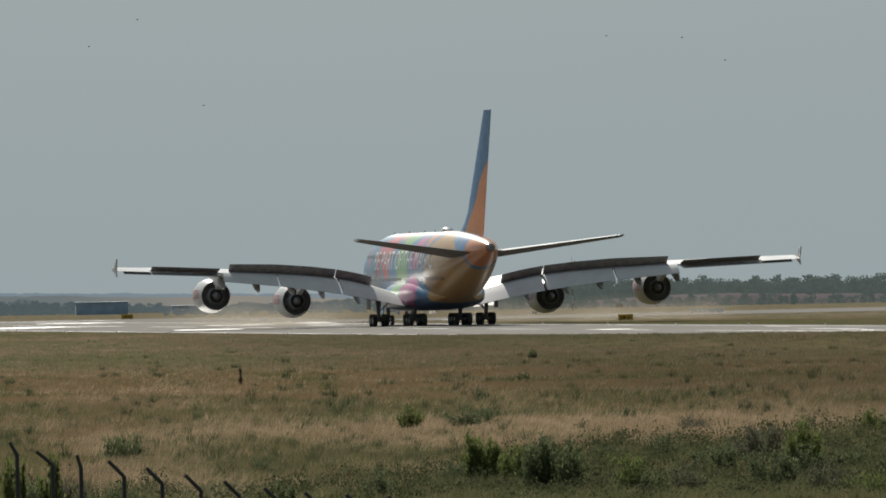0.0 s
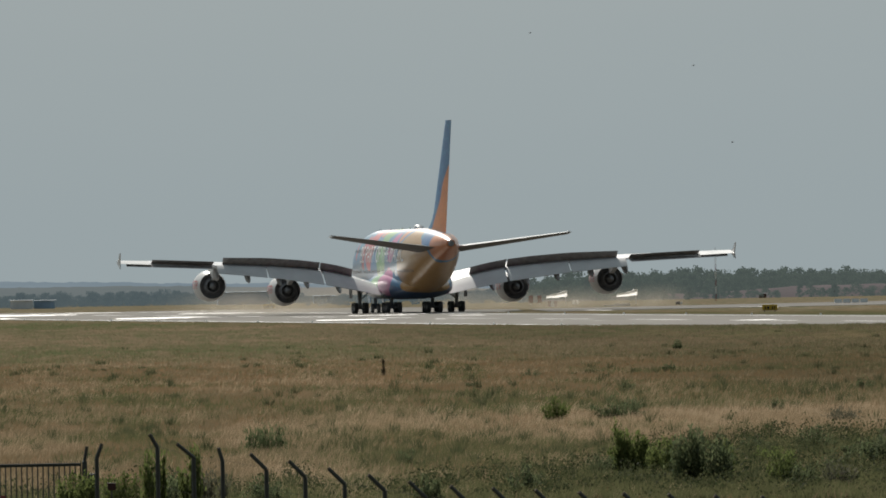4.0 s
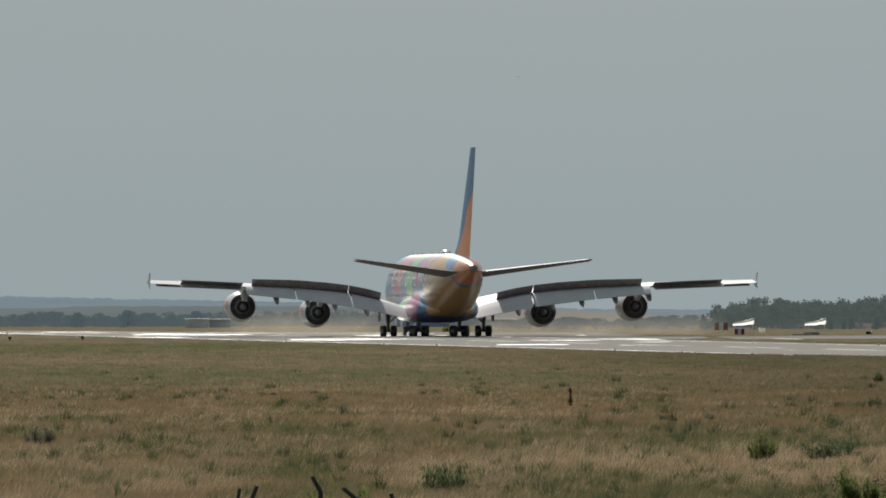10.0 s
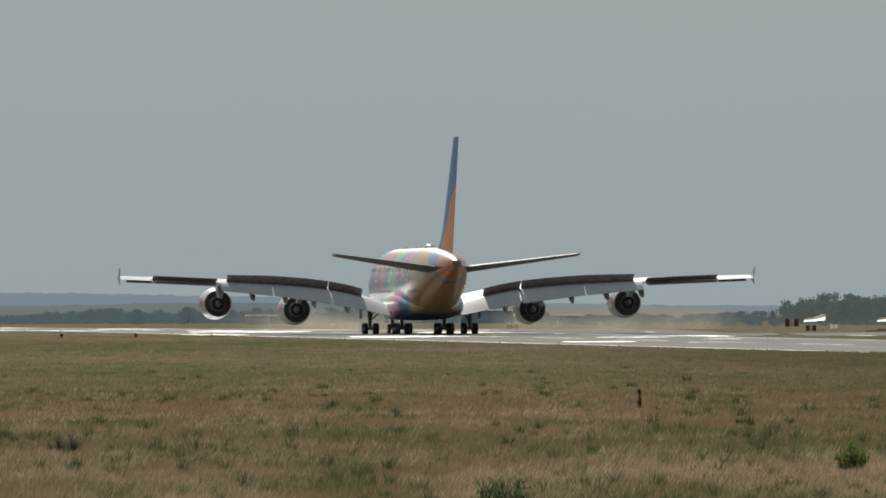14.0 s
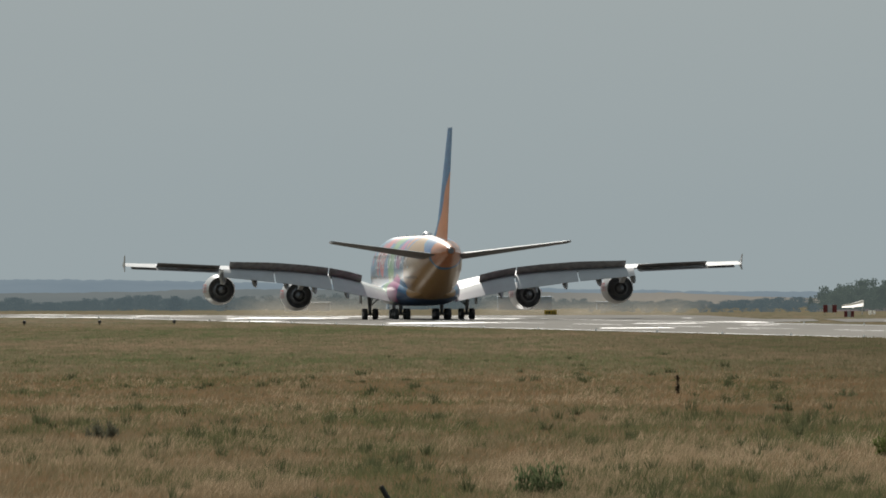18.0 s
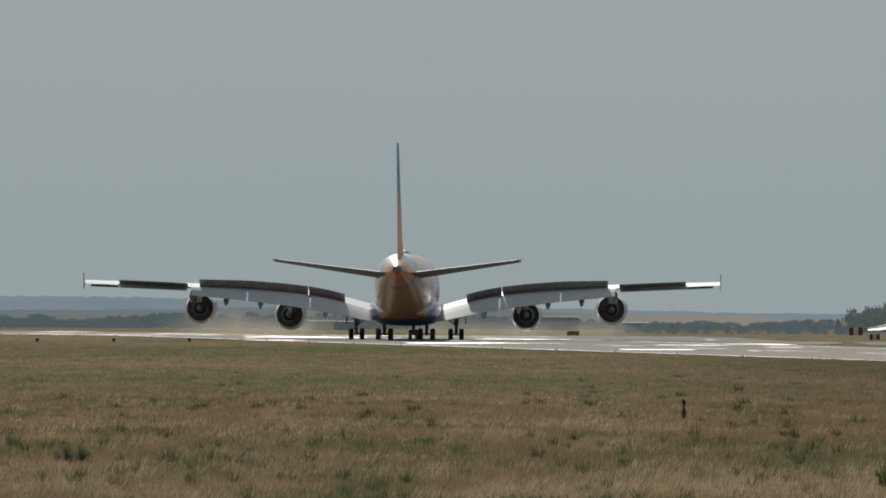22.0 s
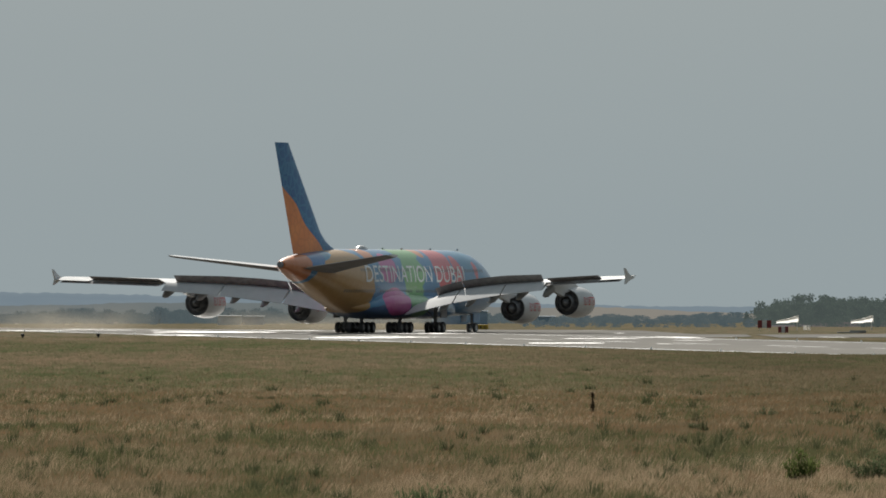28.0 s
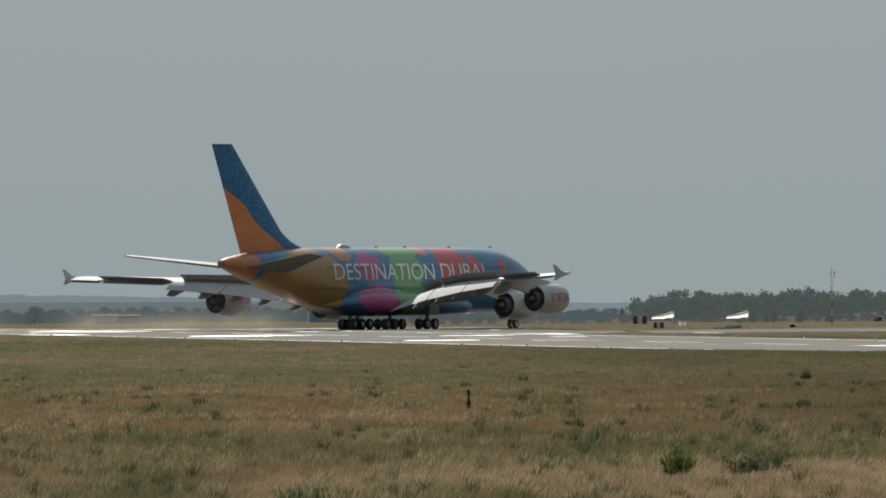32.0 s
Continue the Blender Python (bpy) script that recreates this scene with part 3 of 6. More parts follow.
def wheel_parts(parent, x, y, radius, width, turns):
    """A tyre with its rim, axle along X, as a part that turns."""
    prof = [(-0.5, 0.62), (-0.5, 0.86), (-0.42, 0.96), (-0.2, 1.0), (0.2, 1.0), (0.42, 0.96), (0.5, 0.86), (0.5, 0.62)]
    n = 24
    rings = [[(w * width, r * radius * math.cos(i * math.tau / n), r * radius * math.sin(i * math.tau / n)) for i in range(n)] for w, r in prof]
    tyre = part("wheel", loft(rings, caps=False), M_RUBBER, parent, "black rubber aircraft tyre", m=Matrix.Translation((x, y, radius)))
    rim = [(-0.46, 0.05), (-0.46, 0.2), (-0.3, 0.28), (-0.3, 0.5), (-0.44, 0.62), (0.44, 0.62), (0.3, 0.5), (0.3, 0.28), (0.46, 0.2), (0.46, 0.05)]
    rings = [[(w * width, r * radius * math.cos(i * math.tau / n), r * radius * math.sin(i * math.tau / n)) for i in range(n)] for w, r in rim]
    part("rim", loft(rings), M_METAL, tyre, "pale metal wheel rim")
    turns.append((tyre, x, y, radius))


def gear_leg(plane, name, x, s, axles, half, top, turns, radius=0.70, width=0.52):
    leg = part(name, rod((x, 36 - s, radius * 0.9), (x * 1.02, 36 - s, top), 0.2, 0.26, 14), M_UNDER, plane, "grey oleo landing gear leg with bogie beam")
    part("piston", rod((x, 36 - s, radius * 0.8), (x, 36 - s, radius + 1.1), 0.15, 0.15, 12), M_METAL, leg, "polished metal piston")
    part("drag_brace", rod((x, 36 - s, radius + 0.9), (x * 0.9, 36 - s + 1.7, top), 0.09, 0.09, 8), M_UNDER, leg)
    part("side_brace", rod((x, 36 - s, radius + 1.0), (x * 0.72, 36 - s, top), 0.08, 0.08, 8), M_UNDER, leg)
    if len(axles) > 1:
        part("bogie_beam", box(x - 0.14, 36 - s - max(axles) - 0.15, radius - 0.16, x + 0.14, 36 - s - min(axles) + 0.15, radius + 0.16, 0.04), M_UNDER, leg)
    for a in axles:
        part("axle", rod((x - half - 0.2, 36 - s - a, radius), (x + half + 0.2, 36 - s - a, radius), 0.09, 0.09, 8), M_METAL, leg)
        for k in (-1, 1):
            wheel_parts(plane, x + k * half, 36 - s - a, radius, width, turns)
    return leg


def letters(text, height, width, depth_fn, mat, name, parent, label, flip, extra=None):
    """Painted words wrapped on a surface; depth_fn(u, v) places a point u along and v up."""
    cu = bpy.data.curves.new("letters", "FONT")
    cu.body, cu.size = text, 1.0
    ob = bpy.data.objects.new("letters", cu)
    scene.collection.objects.link(ob)
    dg = bpy.context.evaluated_depsgraph_get()
    me = ob.evaluated_get(dg).to_mesh()
    bm = bmesh.new()
    bm.from_mesh(me)
    bpy.data.objects.remove(ob)
    xs = [v.co.x for v in bm.verts]
    zs = [v.co.y for v in bm.verts]
    x0, x1, h = min(xs), max(xs), max(zs) - min(zs)
    for k in range(1, 8):
        bmesh.ops.bisect_plane(bm, geom=bm.verts[:] + bm.edges[:] + bm.faces[:], plane_co=(0, min(zs) + h * k / 8, 0), plane_no=(0, 1, 0))
    for v in bm.verts:
        u, w = (v.co.x - x0) / (x1 - x0) * width, (v.co.y - min(zs)) / h * height
        v.co = depth_fn(u, w)
    bpy.data.curves.remove(cu)
    done, made = set(), []
    bm.verts.ensure_lookup_table()
    for v in bm.verts:                       # one object a letter
        if v in done:
            continue
        heap, isle = [v], {v}
        while heap:
            for e in heap.pop().link_edges:
                for w in e.verts:
                    if w not in isle:
                        isle.add(w)
                        heap.append(w)
        done |= isle
        order = list(isle)
        at = {w: k for k, w in enumerate(order)}
        faces = {f for w in order for f in w.link_faces}
        me2 = bpy.data.meshes.new(name)
        me2.from_pydata([w.co[:] for w in order], [], [[at[w] for w in f.verts] for f in faces])
        me2.materials.append(mat)
        t = new(name, me2)
        t.parent = parent
        made.append(t)
    bm.free()
    tagged(made[0], label)
    return made


def engine(plane, side, y, s0, zc):
    """A turbofan nacelle with its fan nozzle, core, plug and pylon. s0: the inlet's station."""
    c = (side * y, 36 - s0, zc)
    outer = [(-0.35, 1.42), (-0.05, 1.52), (0.0, 1.60), (-0.12, 1.70), (-0.5, 1.82), (-1.2, 1.93), (-2.2, 1.98), (-3.4, 1.96), (-4.6, 1.84), (-5.7, 1.66), (-5.7, 1.62)]
    nac = part("engine", lathe_y(outer, 40, c, caps=False), M_WHITE, plane, "white turbofan nacelle with red lettering")
    part("inlet_lip", lathe_y([(-0.36, 1.44), (-0.05, 1.535), (0.012, 1.60), (-0.10, 1.715), (-0.42, 1.815)], 40, c, caps=False), M_METAL, nac, "polished metal inlet lip")
    part("fan", lathe_y([(-1.1, 0.05), (-1.0, 0.3), (-1.35, 0.45), (-1.4, 1.45), (-1.5, 1.45)], 32, c), M_DARKMETAL, nac, "dark fan disc")
    part("fan_duct", lathe_y([(-5.15, 0.6), (-5.05, 1.5), (-5.3, 1.58), (-5.69, 1.615)], 32, c, caps=False), M_DARKMETAL, nac, "dark fan outlet")
    part("core_cowl", lathe_y([(-4.9, 1.18), (-5.1, 1.12), (-5.7, 0.95), (-6.2, 0.84), (-6.2, 0.79), (-5.6, 0.75)], 32, c, caps=False), M_DARKMETAL, nac, "burnt metal core cowl")
    part("exhaust_plug", lathe_y([(-5.5, 0.74), (-5.55, 0.52), (-6.0, 0.48), (-6.5, 0.26), (-6.8, 0.04)], 24, c), M_DARKMETAL, nac, "burnt metal exhaust plug")
    le, zh = lerp_table(LE, y)[0], lerp_table(HINGE, y)[0]
    rings = []
    for s, zlo, zhi, w in ((s0 + 1.6, zc + 1.85, zc + 2.0, 0.05), (s0 + 3.2, zc + 1.7, zc + 2.35, 0.24), (le + 0.4, zc + 1.2, zh + 0.35, 0.3), (s0 + 7.4, zc + 0.7, zh + 0.1, 0.3), (le + 4.4, zh - 0.95, zh, 0.22), (le + 6.6, zh - 0.35, zh, 0.05)):
        rings.append([(side * y + k * w, 36 - s, z) for k, z in ((-1, zlo), (-1, zhi), (1, zhi), (1, zlo))])
    part("pylon", loft(rings), M_WHITE, nac, "white engine pylon")

    for out in (-1, 1):
        def place(u, v, out=out):
            a = (v - 0.45) / 1.98
            s = s0 + 4.4 - u if out > 0 else s0 + 1.2 + u
            r = 2.005 - max(0.0, s - s0 - 3.3) * 0.07
            return Vector((side * y + out * r * math.cos(a), 36 - s, zc + 0.1 + r * math.sin(a)))
        letters("FLY BETTER", 1.05, 3.6, place, M_REDTEXT, "letter", nac, "red painted words on the cowl", out < 0)
    return nac


def build_airliner():
    plane = thing("airliner", "four-engined double-deck airliner in bright multicoloured livery rolling on the runway", "airliner")
    turns = []
    ss = [0, 0.15, 0.35, 0.65, 1.0, 1.5, 2.0, 2.7, 3.5, 4.2, 5, 6, 7, 8, 9.5, 11, 13, 15, 20, 25, 30, 35, 40, 44, 46, 48, 50, 52, 54, 56, 58, 60, 62, 64, 65.5, 67, 68.2, 69.2, 69.9, 70.3]
    hull = part("fuselage", loft([ring_at(s) for s in ss]), M_LIVERY, plane, "hull painted in ochre, magenta, green, red and blue patches")
    # belly fairing
    rings = []
    for s, w, zb, zt in ((17.5, 2.2, 2.2, 3.2), (19, 3.2, 1.95, 4.0), (22, 3.9, 1.75, 4.7), (28, 4.3, 1.7, 5.1), (36, 4.45, 1.7, 5.35), (40, 4.45, 1.76, 5.45), (43, 4.3, 1.86, 5.35), (45, 4.05, 2.02, 5.0), (47, 3.6, 2.25, 4.5), (49, 2.9, 2.6, 3.95), (51, 1.7, 3.05, 3.5)):
        n = 28
        rings.append([(w * math.copysign(abs(math.cos(a)) ** 0.7, math.cos(a)), 36 - s, (zt + zb) / 2 + (zt - zb) / 2 * math.copysign(abs(math.sin(a)) ** 0.7, math.sin(a))) for a in (i * math.tau / n for i in range(n))])
    part("belly_fairing", loft(rings), M_LIVERY, plane, "blue and magenta belly fairing")
    part("exhaust_outlet", lathe_y([(0.35, 0.3), (0.0, 0.38), (-0.45, 0.36), (-0.5, 0.3)], 20, (0, 36 - 70.3, 8.62)), M_DARKMETAL, plane, "black auxiliary power exhaust at the tail cone")
    # windows, both decks
    for side in (-1, 1):
        for z, a, b in ((5.35, 8.0, 56.0), (8.05, 9.5, 52.0)):
            s = a
            while s < b:
                if not (17.2 < s < 18.6 or 33.5 < s < 34.8 or 46.0 < s < 47.2):
                    q = [(side * (hull_side(s + ds, z + dz) + 0.012), 36 - s - ds, z + dz) for ds, dz in ((-0.13, -0.12), (-0.07, -0.2), (0.07, -0.2), (0.13, -0.12), (0.13, 0.12), (0.07, 0.2), (-0.07, 0.2), (-0.13, 0.12))]
                    me = bpy.data.meshes.new("cabin_window")
                    me.from_pydata(q, [], [tuple(range(8))])
                    me.materials.append(M_GLASS)
                    new("cabin_window", me).parent = hull
                s += 0.56
        for z, s in ((4.9, 6.4), (4.9, 16.6), (4.9, 33.8), (4.9, 46.6), (7.6, 17.9), (7.6, 29.0), (7.6, 43.5)):
            bm = bmesh.new()
            for ds0, dz0, ds1, dz1 in ((-0.55, -1.0, -0.5, 1.0), (0.5, -1.0, 0.55, 1.0), (-0.55, 0.95, 0.55, 1.0), (-0.55, -1.0, 0.55, -0.95)):
                q = [(side * (hull_side(s + ds, z + dz) + 0.014), 36 - s - ds, z + dz) for ds, dz in ((ds0, dz0), (ds1, dz0), (ds1, dz1), (ds0, dz1))]
                bm.faces.new([bm.verts.new(p) for p in q])
            part("door_outline", bm, M_WHITE, hull, "pale outline of a cabin door", smooth=False)
        bm = bmesh.new()
        for s in (2.3, 3.0, 3.75):
            q = [(side * (hull_side(s + ds, 7.0 + (s - 2.3) * 0.35 + dz) + 0.015), 36 - s - ds, 7.0 + (s - 2.3) * 0.35 + dz) for ds, dz in ((-0.28, -0.7), (0.3, -0.62), (0.3, -0.15), (-0.22, -0.2))]
            bm.faces.new([bm.verts.new(p) for p in q])
        part("cockpit_window", bm, M_GLASS, hull, "dark cockpit side windows", smooth=False)
    # words along the hull
    right = lambda u, v: Vector((hull_side(50.2 - u, 6.5 + v) + 0.03, 36 - (50.2 - u), 6.5 + v))
    left = lambda u, v: Vector((-(hull_side(16.2 + u, 6.5 + v) + 0.03), 36 - (16.2 + u), 6.5 + v))
    letters("DESTINATION DUBAI", 2.15, 33.6, right, M_TEXT, "letter", hull, "large white painted words", False)
    letters("BE PART OF THE MAGIC", 2.15, 36.0, left, M_TEXT, "letter", hull, "large white painted words", True)
    # crown fittings
    rings = [[(w * math.cos(a), 36 - s, 10.66 + h * max(0, math.sin(a))) for a in (i * math.pi / 10 for i in range(11))] for s, w, h in ((42.2, 0.1, 0.05), (42.6, 0.55, 0.42), (43.4, 0.7, 0.55), (44.4, 0.65, 0.5), (45.0, 0.12, 0.05))]
    part("antenna_dome", loft(rings, closed=False), M_WHITE, hull, "white antenna dome on the crown")
    for s in (10, 19.5, 29.5, 36):
        part("blade_antenna", loft([[(k, 36 - s - o, z) for k, o in ((-0.04, 0), (0.04, 0), (0.03, 0.5), (-0.03, 0.5))] for z, o in ((10.68, 0), (10.93, 0.15))]), M_WHITE, hull)
    # fin and rudder
    def fin_ring(f, a0, a1):
        z = 10.0 + 14.05 * f
        le, te = 54.7 + (67.9 - 54.7) * f, 66.3 + (72.3 - 66.3) * f
        if f < 0.2:
            le -= 4.6 * ((0.2 - f) / 0.2) ** 2
        c = te - le
        out = []
        for k, sgn in [(k, 1) for k in range(9)] + [(k, -1) for k in range(8, -1, -1)]:
            g = a0 + (a1 - a0) * (k / 8) ** 1.4
            t = c * 0.05 * 10.0 * (0.2969 * math.sqrt(g) - 0.126 * g - 0.3516 * g * g + 0.2843 * g ** 3 - 0.1015 * g ** 4) / 2
            out.append((sgn * (t + 0.012), 36 - (le + g * c), z))
        return out
    fs = [0, 0.04, 0.08, 0.12, 0.2, 0.35, 0.5, 0.65, 0.8, 0.93, 1.0]
    part("fin", loft([fin_ring(f, 0.0, 0.70) for f in fs]), M_FIN, plane, "blue tail fin with an orange lower part")
    part("rudder", loft([fin_ring(f, 0.703, 0.995) for f in (0.0, 0.2, 0.479)]), M_FIN, plane, "lower rudder, orange")
    part("rudder", loft([fin_ring(f, 0.703, 0.995) for f in (0.479, 0.7, 1.0)]), M_FIN, plane, "upper rudder, blue above orange")
    # tailplane
    for side in (-1, 1):
        def tail_ring(y, a0, a1):
            f = (y - 0.8) / (15.15 - 0.8)
            le, te, z = 56.8 + 11.6 * f, 66.6 + 5.2 * f, 7.85 + 1.95 * f
            c = te - le
            out = []
            for k, sgn in [(k, 1) for k in range(8)] + [(k, -1) for k in range(7, -1, -1)]:
                g = a0 + (a1 - a0) * (k / 7) ** 1.4
                t = c * 0.08 * 10.0 * (0.2969 * math.sqrt(g) - 0.126 * g - 0.3516 * g * g + 0.2843 * g ** 3 - 0.1015 * g ** 4) / 2
                out.append((side * y, 36 - (le + g * c), z + sgn * (t + 0.012) + (g - 0.3) * c * 0.052 - 0.06))
            return out
        # thin sheet below the tailplane, its shade put into a darker colour
        def tail_under(y):
            r = tail_ring(y, 0.02, 0.99)[8:]
            return [(x, yy, z - 0.03) for x, yy, z in r] + [(x, yy, z - 0.012) for x, yy, z in r[::-1]]
        stab = part("tailplane", loft([tail_ring(y, 0, 0.72) for y in (0.8, 3, 6, 10, 13.5, 14.8, 15.15)]), M_WING, plane, "pale grey tailplane, shaded below")
        part("tailplane_underside", loft([tail_under(y) for y in (1.6, 3, 6, 10, 13.5, 14.9)]), M_SHADEDSKIN, stab, "dark grey sheet for the shaded tailplane underside")
        part("elevator", loft([tail_ring(y, 0.724, 0.995) for y in (2.2, 5, 8.2)]), M_WING, stab)
        part("elevator", loft([tail_ring(y, 0.724, 0.995) for y in (8.25, 11, 14.6)]), M_WING, stab)
        # wing
        wing = part("wing", loft([wing_ring(y, 0.80, side) for y in (2.4, 3.6, 5, 7, 9.5, 12, 14.5, 18, 22, 26.5)]), M_WING, plane, "pale grey wing with flaps and spoilers out")
        # thin sheet below the wing, toned darker to carry the shade there
        def wing_under(y):
            r = wing_ring(y, 0.80, side)[11:]
            return [(x, yy, z - 0.03) for x, yy, z in r] + [(x, yy, z - 0.012) for x, yy, z in r[::-1]]
        part("wing_underside", loft([wing_under(y) for y in (3.6, 5, 7, 9.5, 12, 14.5, 18, 22, 26.5, 30, 35.2)]), M_UNDER, wing, "grey sheet for the shaded wing underside")
        part("outer_wing", loft([wing_ring(y, 0.76, side) for y in (26.52, 30, 33, 35.2)] ), M_WING, wing)
        part("wing_tip", loft([wing_ring(y, 1.0, side) for y in (35.22, 37, 38.6, 39.35)]), M_WHITE, wing, "white wing tip")
        fence = []
        for yy, th in ((39.32, 0.0), (39.42, 0.0)):
            fence.append([(side * (yy + abs(z) * 0.03), 36 - s, 6.98 + z * 0.82) for s, z in ((48.4, 0.0), (50.4, 0.5), (51.7, 1.4), (52.3, 1.5), (51.9, 0.5), (51.7, 0.0), (51.8, -0.4), (52.1, -1.0), (51.6, -0.95), (50.2, -0.4))])
        part("wing_fence", loft(fence), M_WHITE, wing, "grey arrow-shaped wing tip fence", smooth=False)
        for a, b in ((4.15, 11.7), (11.95, 19.4), (19.6, 26.3)):
            part("flap", panel(side, a, b, flap_shape, 0.20), M_FLAP, wing, "pale grey trailing edge flap, lowered")
        for a, b in ((7.6, 9.775), (9.78, 12.02), (12.14, 14.325), (14.33, 16.615), (16.62, 18.915), (18.92, 21.125), (21.13, 23.315), (23.32, 25.4)):
            part("spoiler", panel(side, a, b, spoiler_shape, 0.05, 3), M_SPOILER, wing, "dark raised spoiler panel", smooth=False)
        for a, b in ((7.6, 12.02), (12.14, 25.4)):
            part("spoiler_bay", panel(side, a, b, bay_shape, 0.05, 6), M_FAIRING, wing, "grey bay below the raised spoilers", smooth=False)
        for a, b in ((26.8, 29.62), (29.625, 32.42), (32.425, 35.1)):
            part("aileron", panel(side, a, b, aileron_shape, 0.07, 3), M_SPOILER, wing, "dark raised aileron", smooth=False)
        part("lower_edge", panel(side, 26.9, 38.5, aileron_low_shape, 0.09, 5), M_SPOILER, wing, "dark lower edge of the outer wing")
        for y, ln in ((9.9, 5.6), (14.2, 5.4), (17.9, 5.2), (22.1, 4.8), (26.3, 4.4)):
            te, zh, zl = lerp_table(TE, y)[0], lerp_table(HINGE, y)[0], lerp_table(LOWER, y)[0]
            rings = []
            for f, w in ((0, 0.05), (0.12, 0.6), (0.35, 1.0), (0.6, 1.05), (0.82, 0.7), (1.0, 0.06)):
                zc = zh - 0.85 - max(0, f - 0.3) / 0.7 * (zh - 0.85 - zl + 0.75)
                rings.append([(side * y + 0.32 * w * math.cos(a), 36 - (te - 4.3 + f * ln), zc + 0.62 * w * math.sin(a)) for a in (i * math.tau / 14 for i in range(14))])
            part("flap_track_fairing", loft(rings), M_FAIRING, wing, "grey canoe-shaped flap track fairing")
        engine(plane, side, 14.87, 22.6, 3.12)
        engine(plane, side, 25.70, 31.2, 3.88)
        gear_leg(plane, "wing_landing_gear", side * 6.23, 33.6, (-0.85, 0.85), 0.68, 3.2, turns)
        gear_leg(plane, "body_landing_gear", side * 2.63, 36.9, (-1.7, 0.0, 1.7), 0.76, 2.6, turns)
        rings = []
        for s, r, zc in ((33.0, 0.12, 4.55), (36.0, 0.7, 4.75), (40.0, 0.95, 4.75), (43.5, 0.95, 4.55), (46.0, 0.78, 4.2), (48.2, 0.5, 3.75), (50.2, 0.2, 3.35), (51.2, 0.05, 3.15)):
            rings.append([(side * (hull_side(s, zc) - 0.4 + 0.95 * r * math.cos(a)), 36 - s, zc + r * math.sin(a)) for a in (i * math.tau / 20 for i in range(20))])
        part("wing_root_fillet", loft(rings), M_LIVERY, plane, "smooth glossy fillet where the wing meets the hull")
        part("gear_door", box(side * 7.45 - 0.05, 36 - 34.8, 1.95, side * 7.45 + 0.05, 36 - 32.6, 3.3, 0.02), M_UNDER, plane, "grey landing gear door", smooth=False)
        part("gear_door", box(side * 0.9 - 0.05, 36 - 6.9, 1.3, side * 0.9 + 0.05, 36 - 4.6, 2.5, 0.02), M_LIVERY, plane, "blue nose gear door", smooth=False)
    gear_leg(plane, "nose_landing_gear", 0.0, 5.0, (0.0,), 0.42, 2.8, turns, 0.62, 0.40)
    return plane, turns


airliner, wheels = build_airliner()


# ---- dust raised behind the engines ----
def dust_material():
    """Thin beige dust: mostly clear, thickest in the middle of each puff."""
    m = material("hanging_dust", (0.42, 0.38, 0.31), 1.0)
    surface(m)["Specular IOR Level"].default_value = 0.0
    tc = m.node_tree.nodes.new("ShaderNodeTexCoord")
    flat = m.node_tree.nodes.new("ShaderNodeVectorMath")
    flat.operation = "MULTIPLY"
    flat.inputs[1].default_value = (1.0, 0.0, 1.0)
    far = m.node_tree.nodes.new("ShaderNodeVectorMath")
    far.operation = "LENGTH"
    link(m, tc.outputs["Object"], flat.inputs[0])
    link(m, flat.outputs[0], far.inputs[0])
    core = math_node(m, "MAXIMUM", math_node(m, "SUBTRACT", 1.0, far.outputs["Value"]), 0.0)
    core = math_node(m, "MULTIPLY", core, core)
    wisp = math_node(m, "ADD", noise_node(m, 1.6, 4.0), 0.1)
    thick = math_node(m, "MULTIPLY", math_node(m, "MULTIPLY", core, wisp), 0.75)
    clear = m.node_tree.nodes.new("ShaderNodeBsdfTransparent")
    glow = m.node_tree.nodes.new("ShaderNodeBsdfTranslucent")
    glow.inputs["Color"].default_value = (0.50, 0.45, 0.37, 1)
    body, mx = m.node_tree.nodes.new("ShaderNodeMixShader"), m.node_tree.nodes.new("ShaderNodeMixShader")
    body.inputs[0].default_value = 0.6
    link(m, m.node_tree.nodes["Principled BSDF"].outputs[0], body.inputs[1])
    link(m, glow.outputs[0], body.inputs[2])
    link(m, thick, mx.inputs[0])
    link(m, clear.outputs[0], mx.inputs[1])
    link(m, body.outputs[0], mx.inputs[2])
    link(m, mx.outputs[0], m.node_tree.nodes["Material Output"].inputs["Surface"])
    return m


M_DUST = dust_material()


def build_dust(seed, x0, x1, label, count=5):
    """A bank of soft dust puffs that drifts after the engines; each puff is a thin veil."""
    rng = np.random.default_rng(seed)
    t = thing("dust_cloud", label, "dust", "dust behind the engines")
    bm = bmesh.new()
    bm.faces.new([bm.verts.new((math.cos(i * math.tau / 20), 0.0, math.sin(i * math.tau / 20))) for i in range(20)])
    me = bpy.data.meshes.new("dust_puff")
    bm.to_mesh(me)
    bm.free()
    for f in me.polygons:
        f.use_smooth = True
    me.materials.append(M_DUST)
    for k in range(count):
        x = x0 + (x1 - x0) * (k + rng.uniform(0.2, 0.8)) / count
        ob = new("dust_puff", me)
        ob.parent = t
        h = rng.uniform(1.6, 3.4)
        ob.matrix_basis = Matrix.LocRotScale((x, rng.uniform(30, 75), h * 0.35), None, (rng.uniform(6.0, 11.0), rng.uniform(4, 9), h))
        ob.visible_shadow = False
    return t


dust_clouds = [build_dust(61, -24.0, -7.0, "thin beige dust blown up behind the engines"), build_dust(62, 8.0, 38.0, "wider beige dust bank blown up behind the engines", 6)]


